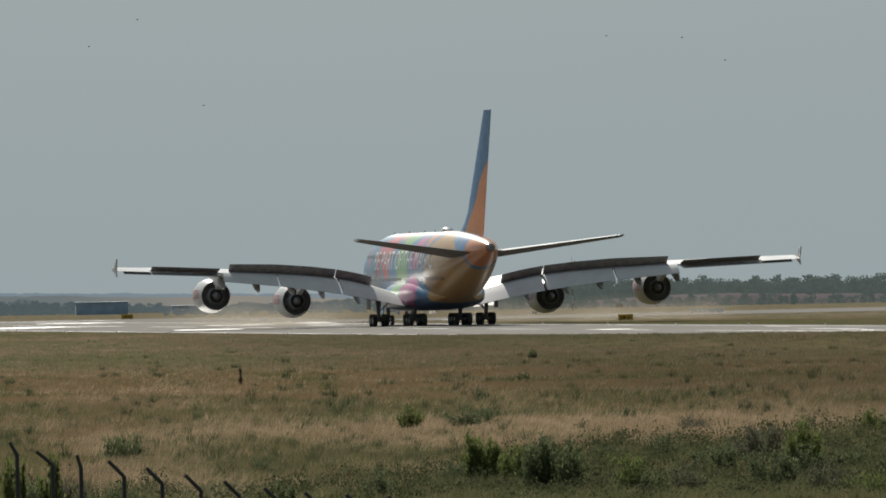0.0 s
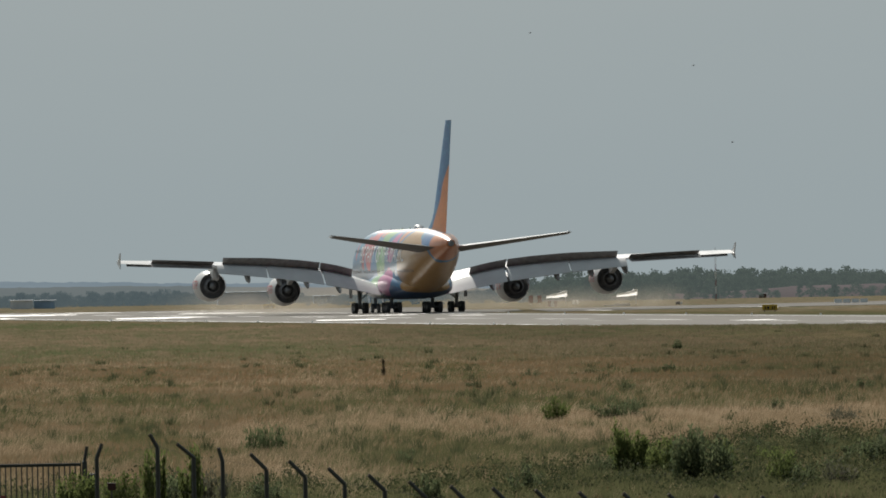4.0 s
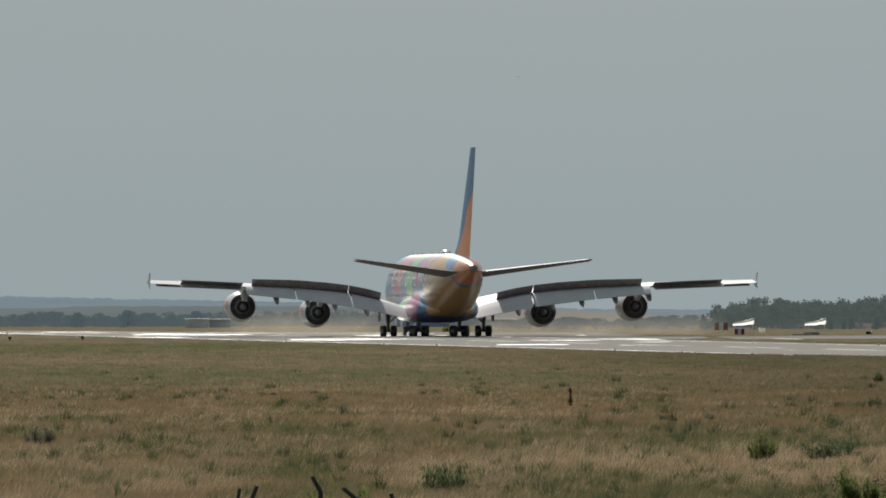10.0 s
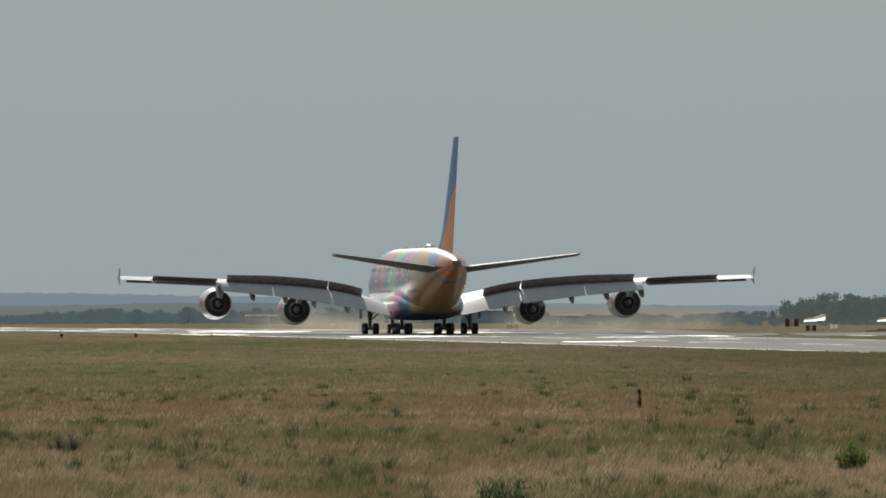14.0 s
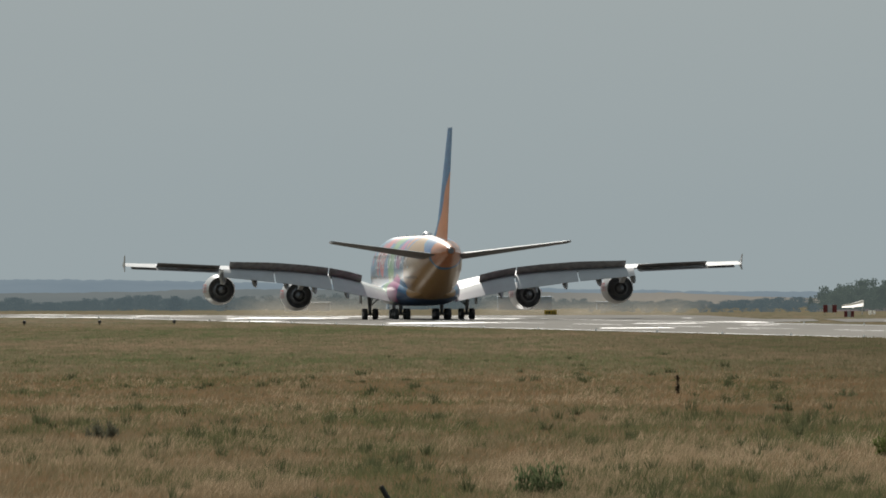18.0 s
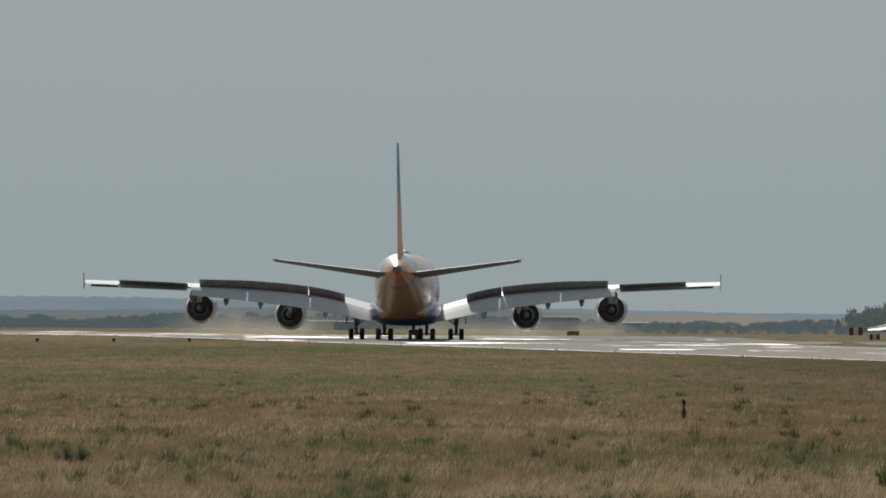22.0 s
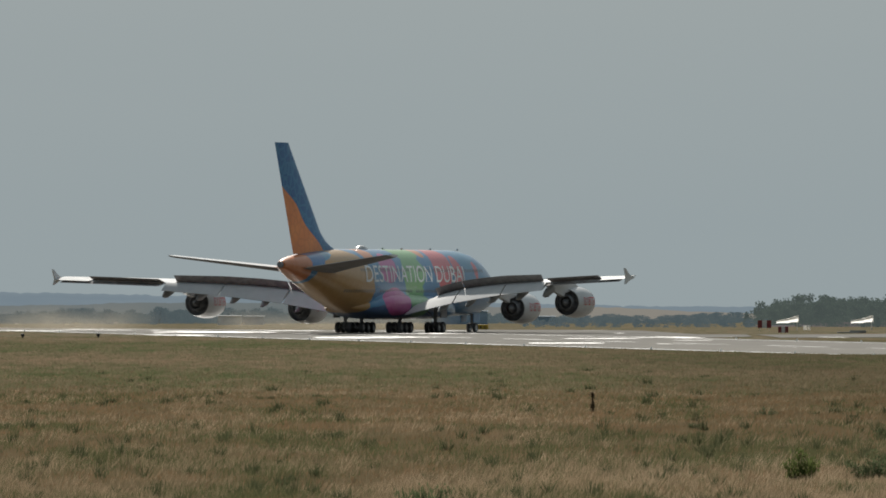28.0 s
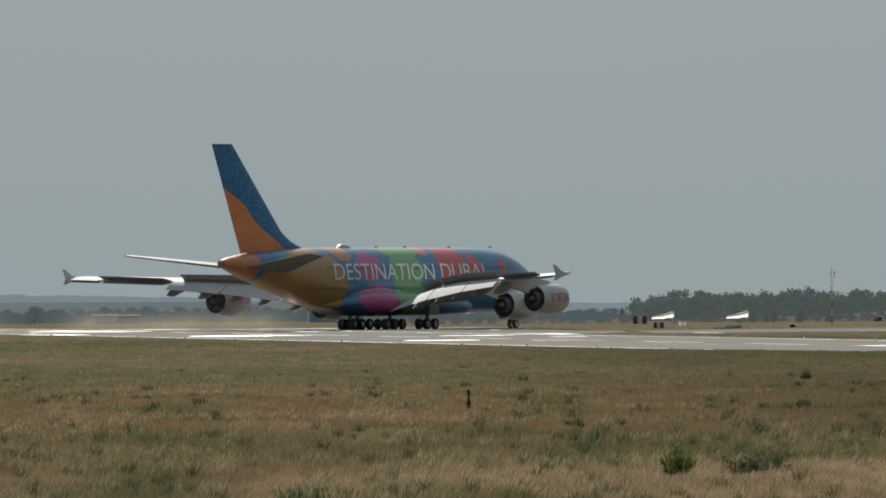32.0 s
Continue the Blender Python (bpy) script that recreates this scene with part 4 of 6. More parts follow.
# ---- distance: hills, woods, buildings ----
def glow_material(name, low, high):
    """A far slope whose pale haze is painted in as emission."""
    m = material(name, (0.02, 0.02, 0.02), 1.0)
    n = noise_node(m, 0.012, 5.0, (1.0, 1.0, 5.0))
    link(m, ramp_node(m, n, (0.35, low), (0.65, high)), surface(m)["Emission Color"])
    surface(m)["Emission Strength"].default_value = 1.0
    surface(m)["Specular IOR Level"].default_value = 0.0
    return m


def ridge(name, y, rows, mat, label, depth=250.0, rough=0.25, step=1.5):
    """A long low rise: a crest line of (x, height) with sloping flanks."""
    x, rings = rows[0][0], []
    while x <= rows[-1][0]:
        h = lerp_table(rows, x)[0] + rough * noise.noise(Vector((x * 0.07, y, 0))) + rough * 0.7 * noise.noise(Vector((x * 0.3, y, 3))) + rough * 0.5 * noise.noise(Vector((x * 0.9, y, 5)))
        rings.append([(x, y - depth * 0.5, -0.6), (x, y - depth * 0.2, max(0, h) * 0.75), (x, y, h), (x, y + depth * 0.4, h * 0.5), (x, y + depth, -0.6)])
        x += step
    return tagged(part(name, loft(rings, closed=False), mat), label, kind="structure")


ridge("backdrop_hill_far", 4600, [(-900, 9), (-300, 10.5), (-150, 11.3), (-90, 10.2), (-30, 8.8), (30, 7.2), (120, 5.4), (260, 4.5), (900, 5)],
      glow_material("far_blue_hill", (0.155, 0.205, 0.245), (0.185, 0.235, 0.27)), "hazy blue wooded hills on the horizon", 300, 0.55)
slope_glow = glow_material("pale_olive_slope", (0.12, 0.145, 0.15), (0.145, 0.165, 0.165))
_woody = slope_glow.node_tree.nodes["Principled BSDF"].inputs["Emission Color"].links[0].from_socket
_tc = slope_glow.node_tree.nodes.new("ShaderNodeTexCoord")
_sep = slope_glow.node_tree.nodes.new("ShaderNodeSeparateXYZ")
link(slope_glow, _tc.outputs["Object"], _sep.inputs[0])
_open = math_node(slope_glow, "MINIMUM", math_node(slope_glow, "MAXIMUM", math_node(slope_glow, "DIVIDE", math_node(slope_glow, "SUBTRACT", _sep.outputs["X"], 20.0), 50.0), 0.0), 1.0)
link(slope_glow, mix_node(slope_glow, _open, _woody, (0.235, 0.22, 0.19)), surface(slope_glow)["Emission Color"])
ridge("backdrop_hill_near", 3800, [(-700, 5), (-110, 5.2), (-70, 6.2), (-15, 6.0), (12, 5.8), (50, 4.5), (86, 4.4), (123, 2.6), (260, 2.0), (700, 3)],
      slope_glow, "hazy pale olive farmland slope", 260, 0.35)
ridge("heath_bank", 2040, [(62, -0.3), (72, 0.3), (84, 0.8), (96, 1.0), (108, 1.3), (118, 2.1), (131, 2.2), (147, 1.9), (170, 1.6), (260, 1.2), (400, 0.5)],
      worn("heather_bank", (0.10, 0.088, 0.09), 1.0, 0.0, 0.2, 0.05), "dull brown heath bank below the woods", 30, 0.3, 3.0)
surface(bpy.data.materials["heather_bank"])["Specular IOR Level"].default_value = 0.0
# the bank's faint emission stands in for haze before it
surface(bpy.data.materials["heather_bank"])["Emission Color"].default_value, surface(bpy.data.materials["heather_bank"])["Emission Strength"].default_value = (0.048, 0.043, 0.043, 1), 1.0


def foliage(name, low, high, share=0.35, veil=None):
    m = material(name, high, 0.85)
    if veil:                                 # haze over far leaves, put in as an even emission
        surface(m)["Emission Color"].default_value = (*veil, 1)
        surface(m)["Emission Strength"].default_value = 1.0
    g = m.node_tree.nodes.new("ShaderNodeNewGeometry")
    f = math_node(m, "ADD", math_node(m, "MULTIPLY", g.outputs["Random Per Island"], 0.5), math_node(m, "MULTIPLY", noise_node(m, 0.35, 3.0), 0.5))
    c = ramp_node(m, f, (0.25, low), (0.75, high))
    link(m, c, surface(m)["Base Color"])
    surface(m)["Specular IOR Level"].default_value = 0.15
    see_through(m, c, share)
    return m


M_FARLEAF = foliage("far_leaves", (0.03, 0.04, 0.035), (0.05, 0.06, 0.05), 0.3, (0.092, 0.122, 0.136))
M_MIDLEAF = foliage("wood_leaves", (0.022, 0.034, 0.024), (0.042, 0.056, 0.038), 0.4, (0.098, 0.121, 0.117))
M_BARK = worn("bark", (0.09, 0.07, 0.055), 0.9, 0.0, 0.3, 3.0)


def quads(centres, sizes, rng, tilt=1.0):
    """Small leaf clumps: one bent four-cornered leaf mass at each centre, as points and faces."""
    n = len(centres)
    a = rng.uniform(0, math.tau, n)
    b = rng.uniform(-1, 1, n) * tilt
    u = np.stack([np.cos(a), np.sin(a), b * 0.6], 1)
    w = np.stack([-np.sin(a) * b, np.cos(a) * b, np.ones(n) * (1.1 - np.abs(b) * 0.4)], 1)
    u, w = u * sizes[:, None], w * sizes[:, None]
    j = lambda: 1 + rng.uniform(-0.35, 0.35, (n, 1))
    p = np.stack([centres - u * j() - w * j(), centres + u * j() - w * j(), centres + u * j() + w * j(), centres - u * j() + w * j()], 1)
    return p.reshape(-1, 3), np.arange(4 * n).reshape(-1, 4)


def raw_mesh(name, points, faces, mat, parent=None, label="", kind="", m=None):
    me = bpy.data.meshes.new(name)
    k = faces.shape[1]
    me.vertices.add(len(points))
    me.vertices.foreach_set("co", np.ascontiguousarray(points, dtype=np.float32).ravel())
    me.loops.add(faces.size)
    me.loops.foreach_set("vertex_index", np.ascontiguousarray(faces, dtype=np.int32).ravel())
    me.polygons.add(len(faces))
    me.polygons.foreach_set("loop_start", np.arange(0, faces.size, k, dtype=np.int32))
    me.update(calc_edges=True)
    me.materials.append(mat)
    ob = new(name, me)
    if parent is not None:
        ob.parent = parent
    if m is not None:
        ob.matrix_basis = m
    return tagged(ob, label, "", "", kind)


def crown_points(rng, height, width, clumps, leaves, low=0.15):
    """Centres of the leaf masses of one crown: knots of leaves round uneven limb ends."""
    out = []
    for k in range(clumps):
        f = rng.uniform(0, 1) ** 0.8
        z = height * (low + (0.93 - low) * f)
        r = width * 0.5 * math.sin(math.pi * min(1, 0.22 + 0.75 * f)) * rng.uniform(0.3, 1.0)
        a = rng.uniform(0, math.tau)
        c = np.array([r * math.cos(a), r * math.sin(a), z])
        out.append(c + np.clip(rng.normal(0, 1, (leaves, 3)), -1.5, 1.5) * np.array([width, width, height]) * np.array([0.09, 0.09, 0.06]))
    return np.concatenate(out)


def build_tree(name, seed, height, width, mat, label, m):
    rng = np.random.default_rng(seed)
    t = thing(name, label, "tree", "trees beyond the runway", m)
    bm = rod((0, 0, -0.2), (0.1, 0, height * 0.5), 0.09, 0.05, 8)
    for k in range(5):
        a = k * 1.3
        rod((0.05, 0, height * (0.22 + 0.06 * k)), (width * 0.3 * math.cos(a), width * 0.3 * math.sin(a), height * (0.5 + 0.08 * k)), 0.06, 0.02, 6, bm=bm)
    part("trunk", bm, M_BARK, t)
    c = crown_points(rng, height, width, 70, 22, 0.03)
    p, f = quads(c, rng.uniform(0.10, 0.26, len(c)) * (height / 6), rng)
    raw_mesh("crown", p, f, mat, t)
    return t


def build_woods(name, seed, spots, mat, label):
    """Distant woods: many uneven crowns with trunks, too many to count."""
    rng = np.random.default_rng(seed)
    cs, ss = [], []
    for x, y, h, w in spots:
        c = crown_points(rng, h, w, 26, 22, 0.04) + np.array([x, y, 0])
        cs.append(c)
        ss.append(rng.uniform(0.08, 0.18, len(c)) * (h / 6) ** 0.7)
    c, s = np.concatenate(cs), np.concatenate(ss)
    p, f = quads(c, s, rng)
    return raw_mesh(name, p, f, mat, None, label, "stuff")


_r = np.random.default_rng(5)
spots = []
for x in np.arange(72.3, 260, 1.7):           # the wood behind the taxiway
    for row in range(4):
        h = lerp_table([(72, 3.6), (75, 4.6), (83, 5.5), (112, 5.6), (135, 5.1), (170, 5.0), (300, 5.2)], x)[0] * (0.80 + 0.08 * row) * _r.uniform(0.86, 1.08)
        spots.append((x + _r.uniform(-1, 1), 2060 + row * 14 + _r.uniform(-5, 5), h, _r.uniform(4.2, 6.4)))
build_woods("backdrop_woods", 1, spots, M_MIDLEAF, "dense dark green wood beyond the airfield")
spots = []
for x in np.arange(-200, 130, 1.3):           # hedgerow trees on the far side
    lift = 0.95 + 0.35 * noise.noise(Vector((x * 0.05, 7, 0)))
    h = lerp_table([(-220, 3.0), (-80, 3.2), (-58, 3.4), (-40, 3.7), (-26, 3.9), (11, 3.7), (40, 2.3), (95, 2.4), (130, 2.6)], x)[0] * lift * _r.uniform(0.7, 1.1)
    if x > 40 and noise.noise(Vector((x * 0.12, 2, 0))) < -0.1:
        continue
    for row in range(2):
        spots.append((x + _r.uniform(-1.5, 1.5), 2800 + row * 22 + _r.uniform(-8, 8), max(1.2, h), _r.uniform(3.5, 7)))
spots += [(x, 2784 + _r.uniform(-6, 6), _r.uniform(1.0, 1.7), _r.uniform(3.0, 4.6)) for x in np.arange(-110, 130, 1.8)]     # its low bushy foot
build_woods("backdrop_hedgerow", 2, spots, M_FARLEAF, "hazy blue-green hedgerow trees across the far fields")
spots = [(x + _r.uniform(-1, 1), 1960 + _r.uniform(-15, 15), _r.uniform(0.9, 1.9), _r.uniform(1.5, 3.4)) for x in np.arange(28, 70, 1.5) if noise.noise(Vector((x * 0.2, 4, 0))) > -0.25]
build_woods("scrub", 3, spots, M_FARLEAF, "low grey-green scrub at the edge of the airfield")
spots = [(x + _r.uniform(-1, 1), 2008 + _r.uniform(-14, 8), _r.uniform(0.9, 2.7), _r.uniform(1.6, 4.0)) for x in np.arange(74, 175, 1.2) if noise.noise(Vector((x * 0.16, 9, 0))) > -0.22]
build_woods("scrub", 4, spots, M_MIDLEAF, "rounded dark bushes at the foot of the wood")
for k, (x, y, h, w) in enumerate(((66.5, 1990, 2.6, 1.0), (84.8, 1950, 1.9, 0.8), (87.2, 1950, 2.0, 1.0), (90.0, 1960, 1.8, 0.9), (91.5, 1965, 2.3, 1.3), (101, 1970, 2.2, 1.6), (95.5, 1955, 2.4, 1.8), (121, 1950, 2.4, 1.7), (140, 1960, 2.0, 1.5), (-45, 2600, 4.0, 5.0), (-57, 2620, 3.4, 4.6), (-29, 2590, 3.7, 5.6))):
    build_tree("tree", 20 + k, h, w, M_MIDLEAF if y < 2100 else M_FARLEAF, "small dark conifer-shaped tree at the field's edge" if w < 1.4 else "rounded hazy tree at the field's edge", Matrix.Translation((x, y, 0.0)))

M_PALEWALL = worn("pale_plaster", (0.76, 0.80, 0.84), 0.85, 0.0, 0.12, 0.4)
M_SLATE = worn("slate_cladding", (0.36, 0.50, 0.66), 0.7, 0.0, 0.2, 0.4)
M_ROOF = worn("grey_roof", (0.09, 0.10, 0.11), 0.95, 0.0, 0.2, 0.4)
M_CONCRETE = worn("concrete", (0.30, 0.30, 0.29), 0.9, 0.0, 0.2, 0.8, 0.2)
M_REDPAINT = worn("red_marker_paint", (0.25, 0.05, 0.05), 0.6, 0.0, 0.2, 2.0)
M_WHITEPAINT = worn("white_marker_paint", (0.74, 0.74, 0.72), 0.6, 0.0, 0.1, 2.0)
M_YELLOW = worn("yellow_sign_face", (0.62, 0.40, 0.04), 0.5, 0.0, 0.15, 2.0)
M_BLACK = worn("black_paint", (0.02, 0.02, 0.022), 0.6, 0.0, 0.2, 3.0)
M_CLOTH = material("white_sock_cloth", (0.88, 0.87, 0.84), 0.8)
surface(M_CLOTH)["Coat Weight"].default_value, surface(M_CLOTH)["Coat Roughness"].default_value = 1.0, 0.3
see_through(M_CLOTH, mix_node(M_CLOTH, noise_node(M_CLOTH, 3.0), (0.82, 0.81, 0.78), (0.95, 0.94, 0.92)), 0.9)
M_SIGNBRICK = worn("brick_wall", (0.17, 0.10, 0.08), 0.9, 0.0, 0.25, 1.5)


def build_shed(label, x, y, w, h, d, wall, roof_mat, bays, z=-0.1):
    """A long low building: walls, pitched roof, doors and window bays."""
    t = thing("shed", label, "building", "sheds beyond the airfield", Matrix.Translation((x, y, z)))
    part("wall", box(0, 0, 0, w, d, h), wall, t, smooth=False)
    rings = [[(xx, -0.3, h), (xx, d / 2, h + 0.05), (xx, d + 0.3, h), (xx, d / 2, h + 0.012)] for xx in (-0.25, w + 0.25)]
    part("roof", loft(rings), roof_mat, t, smooth=False)
    for k in range(bays):
        x0 = w * (k + 0.22) / bays
        part("bay_door", box(x0, -0.06, 0.05, x0 + w * 0.5 / bays, 0.02, h * 0.72, 0.01), wall, t, smooth=False)
    return t


build_shed("dark slate-clad warehouse with a low roof", 16.6, 2600, 12.2, 3.0, 18, M_SLATE, M_SLATE, 3, 0.0)
build_shed("low slate-clad shed by a tree", 39.0, 2600, 5.0, 1.8, 10, M_SLATE, M_SLATE, 2, 0.0)
build_shed("low white building before the hedgerow", -30.6, 2500, 5.0, 2.0, 9, M_PALEWALL, M_PALEWALL, 3, 0.0)
build_shed("low slate-walled building joined to a white one", -25.3, 2505, 4.6, 1.9, 9, M_SLATE, M_PALEWALL, 3, 0.0)
build_shed("small red brick hut at the wood's edge", 110.4, 2000, 1.3, 0.8, 2, M_SIGNBRICK, M_ROOF, 1, 0.0)


# ---- airfield fittings ----
def build_windsock(x, y, tail):
    t = thing("windsock", "white windsock streaming low on a short post", "windsock", "windsocks by the taxiway", Matrix.Translation((x, y, ground_height(x, y))))
    part("post", rod((0, 0, 0), (0, 0, 1.62), 0.06, 0.05), M_WHITEPAINT, t)
    n, rings = 18, []
    for f, r in ((0.0, 0.44), (0.05, 0.50), (0.16, 0.47), (0.3, 0.37), (0.45, 0.36), (0.6, 0.30), (0.8, 0.25), (1.0, 0.18)):
        cx, cz = 0.2 - f * tail, 1.55 - 0.46 * f + 0.04 * math.sin(f * 9)
        rings.append([(cx + 0.12 * r * math.sin(a), r * math.cos(a), cz + r * (1 + 0.03 * math.sin(5 * a + 14 * f)) * math.sin(a)) for a in (radians(88 + 150 * i / (n - 1)) for i in range(n))])
    part("sock", loft(rings, closed=False), M_CLOTH, t, "white tapered cloth sleeve")
    rings = [[(0.2 + k, 0.43 * r * math.cos(a), 1.55 + 0.43 * r * math.sin(a)) for a in (i * math.tau / n for i in range(n))] for k, r in ((-0.04, 1.0), (0.04, 1.0), (0.04, 0.93), (-0.04, 0.93), (-0.04, 1.0))]
    part("hoop", loft(rings, caps=False), M_WHITEPAINT, t)
    return t


build_windsock(60.35, 1600, 3.05)
build_windsock(70.63, 1600, 3.05)


def build_board(x, y, z, w, h, label):
    t = thing("marker_board", label, "marker board", "striped marker boards", Matrix.Translation((x, y, z)))
    for k in range(3):
        part("stripe", box(w * k / 3 + 0.004, -0.05, 0.25, w * (k + 1) / 3 - 0.004, 0.05, 0.25 + h), M_REDPAINT if k % 2 == 0 else M_WHITEPAINT, t, smooth=False)
    for k in (0.15, 0.85):
        part("leg", rod((w * k, 0.1, -0.1), (w * k, 0.1, 0.3 + h * 0.8), 0.04), M_WHITEPAINT, t)
    return t


build_board(54.91, 1600, 0.1, 1.9, 1.05, "red and white striped board on legs")
build_board(53.38, 1480, -0.35, 1.3, 0.75, "lower red and white striped board on legs")

for x, y, w in ((61.48, 1600, 0.48), (62.02, 1600, 0.36)):
    t = thing("equipment_box", "small white equipment cabinet on the grass", "equipment box", "equipment boxes", Matrix.Translation((x, y, 0.0)))
    part("body", box(-w / 2, -0.25, 0, w / 2, 0.25, 0.62, 0.08), M_CLOTH, t)
    part("lid", box(-w / 2 - 0.03, -0.28, 0.622, w / 2 + 0.03, 0.28, 0.68, 0.01), M_WHITEPAINT, t)

t = thing("concrete_block", "low grey concrete block at the taxiway edge", "block", "", Matrix.Translation((60.94, 1480, ground_height(60.94, 1480))))
part("body", box(0, 0, -0.5, 2.85, 0.8, 0.16, 0.05), M_CONCRETE, t)
part("slab", box(1.6, 1.0, -0.5, 3.7, 1.9, 0.36, 0.02), M_CONCRETE, t)

for k in range(4):
    t = thing("barrier", "white concrete barrier block in a row", "barrier", "row of white barriers", Matrix.Translation((90.6 + k * 1.15, 1450, ground_height(91, 1450))))
    part("body", loft([[(xx, -0.3, 0), (xx, -0.1, 0.55), (xx, 0.1, 0.55), (xx, 0.3, 0)] for xx in (0, 1.0)]), M_WHITEPAINT, t, smooth=False)
    part("foot", box(0.1, -0.33, -0.05, 0.9, 0.33, 0.06), M_CONCRETE, t, smooth=False)

t = thing("marker_block", "small dark block with a white cap beside the taxiway", "marker block", "", Matrix.Translation((71.75, 1500, ground_height(71.75, 1500))))
part("body", box(0, 0, -0.1, 0.62, 0.5, 0.42, 0.05), M_BLACK, t)
part("cap", box(0.64, 0.05, -0.1, 0.88, 0.45, 0.36, 0.04), M_WHITEPAINT, t)

mast = thing("mast", "slender red and white lattice mast with antennas", "mast", "", Matrix.Translation((82.35, 1600, 0.05)))
for k in range(6):
    z0, z1 = 0.02 + k * 1.1, 0.02 + (k + 1) * 1.1 - 0.01
    bm = bmesh.new()
    for a in range(3):
        c, s_ = 0.12 * math.cos(a * 2.094), 0.12 * math.sin(a * 2.094)
        rod((c, s_, z0), (c, s_, z1), 0.02, 0.02, 6, bm=bm)
        c2, s2 = 0.12 * math.cos((a + 1) * 2.094), 0.12 * math.sin((a + 1) * 2.094)
        rod((c, s_, z0), (c2, s2, z1), 0.011, 0.011, 5, bm=bm)
    part("mast_section", bm, M_REDPAINT if k % 2 == 0 else M_WHITEPAINT, mast)
part("antenna_rod", rod((0, 0, 6.6), (0, 0, 8.0), 0.04, 0.025), M_METAL, mast)
for z in (6.7, 7.15):
    part("antenna_arm", rod((-0.42, 0, z), (0.42, 0, z), 0.03), M_METAL, mast)
    part("antenna_panel", box(0.36, -0.05, z - 0.2, 0.48, 0.05, z + 0.3, 0.02), M_WHITEPAINT, mast)


def build_sign(x, y, w=1.75, h=0.62):
    t = thing("taxiway_sign", "yellow taxiway sign panel with black markings on short legs", "sign", "taxiway signs", Matrix.Translation((x, y, ground_height(x, y))))
    part("panel", box(-w / 2, -0.12, 0.2, w / 2, 0.12, 0.2 + h, 0.02), M_YELLOW, t)
    part("frame", box(-w / 2 - 0.04, -0.1, 0.15, w / 2 + 0.04, 0.16, 0.198, 0.01), M_BLACK, t)
    for k in (-0.35, 0.35):
        part("leg", rod((k * w, 0, -0.05), (k * w, 0, 0.2), 0.04), M_BLACK, t)
    for x0, x1 in ((-0.6, -0.45), (-0.3, -0.05), (0.25, 0.4), (0.5, 0.62)):
        part("mark", box(x0 * w / 1.75, -0.13, 0.3, x1 * w / 1.75, -0.124, 0.62), M_BLACK, t, smooth=False)
    return t


build_sign(70.9, 1250)
build_sign(17.0, 1610)

for x, y in ((-57.0, 1352), (-48.2, 1356), (-39.4, 1360), (-30.6, 1362)):
    t = thing("edge_marker", "small dark edge marker light standing in the grass", "marker", "edge markers in the grass", Matrix.Translation((x, y, ground_height(x, y))))
    part("stem", rod((0, 0, -0.3), (0, 0, 0.2), 0.09, 0.08), M_BLACK, t)
    part("cap", lathe_y([(-0.19, 0.05), (-0.19, 0.19), (0, 0.22), (0.19, 0.19), (0.19, 0.05)], 14, (0, 0, 0.36)), M_BLACK, t)

M_LENS = material("lamp_glass", (0.85, 0.85, 0.82), 0.15)
for k in range(22):
    y = 980 + k * 34
    for off in (1.2, RUN_WIDTH - 1.0):
        if off > 30 and y > 1330:
            continue
        x = edge_x(y) + off
        t = thing("edge_light", "small white runway edge light", "runway light", "runway edge lights", Matrix.Translation((x, y, runway_height(y) + 0.03)))
        part("base", rod((0, 0, 0), (0, 0, 0.10), 0.12, 0.09, 10), M_WHITEPAINT, t)
        part("lens", rod((0, 0, 0.101), (0, 0, 0.2), 0.09, 0.05, 10), M_LENS, t)


# ---- the fence and gate in the foreground ----
M_POST = worn("dark_green_coated_steel", (0.034, 0.04, 0.038), 0.6, 0.0, 0.3, 3.0)
M_WIRE = worn("dull_dark_wire", (0.03, 0.032, 0.03), 1.0, 0.0, 0.3, 3.0)
M_DARKRED = worn("faded_dark_red_paint", (0.045, 0.014, 0.014), 0.7, 0.0, 0.3, 6.0)
M_RUSTTIP = worn("weathered_steel_tip", (0.16, 0.13, 0.10), 0.7, 0.2, 0.3, 6.0)
FENCE = [(-3.9, 221.0, -2.02, 0.143, 0.353), (-2.28, 218.5, -1.74, -0.188, 0.331), (-1.34, 215.9, -1.98, -0.419, 0.342), (-0.6, 213.4, -2.06, -0.099, 0.331)]
FENCE += [(0.51 + 0.962 * n, 210.8 - 2.54 * n, lerp_table([(0, -2.26), (2, -2.59), (4, -2.88), (5, -2.97), (8, -3.05), (12, -3.05)], n)[0], -0.392, 0.386) for n in range(13)]
for k, (x, y, z, dx, dz) in enumerate(FENCE):
    t = thing("fence_post", "dark steel fence post with a cranked barbed wire arm", "fence post", "fence posts", Matrix.Translation((x, y, -4.7)))
    part("upright", rod((0, 0, 0), (0.0, 0, z + 4.7), 0.06, 0.056, 10), M_POST, t)
    part("arm", rod((0, 0, z + 4.69), (dx, 0, z + 4.7 + dz), 0.056, 0.05, 10), M_POST, t)
    part("cap", rod((dx, 0, z + 4.7 + dz), (dx * 1.06, 0, z + 4.7 + dz * 1.06), 0.052, 0.047, 10), M_RUSTTIP, t, "weathered pale tip")
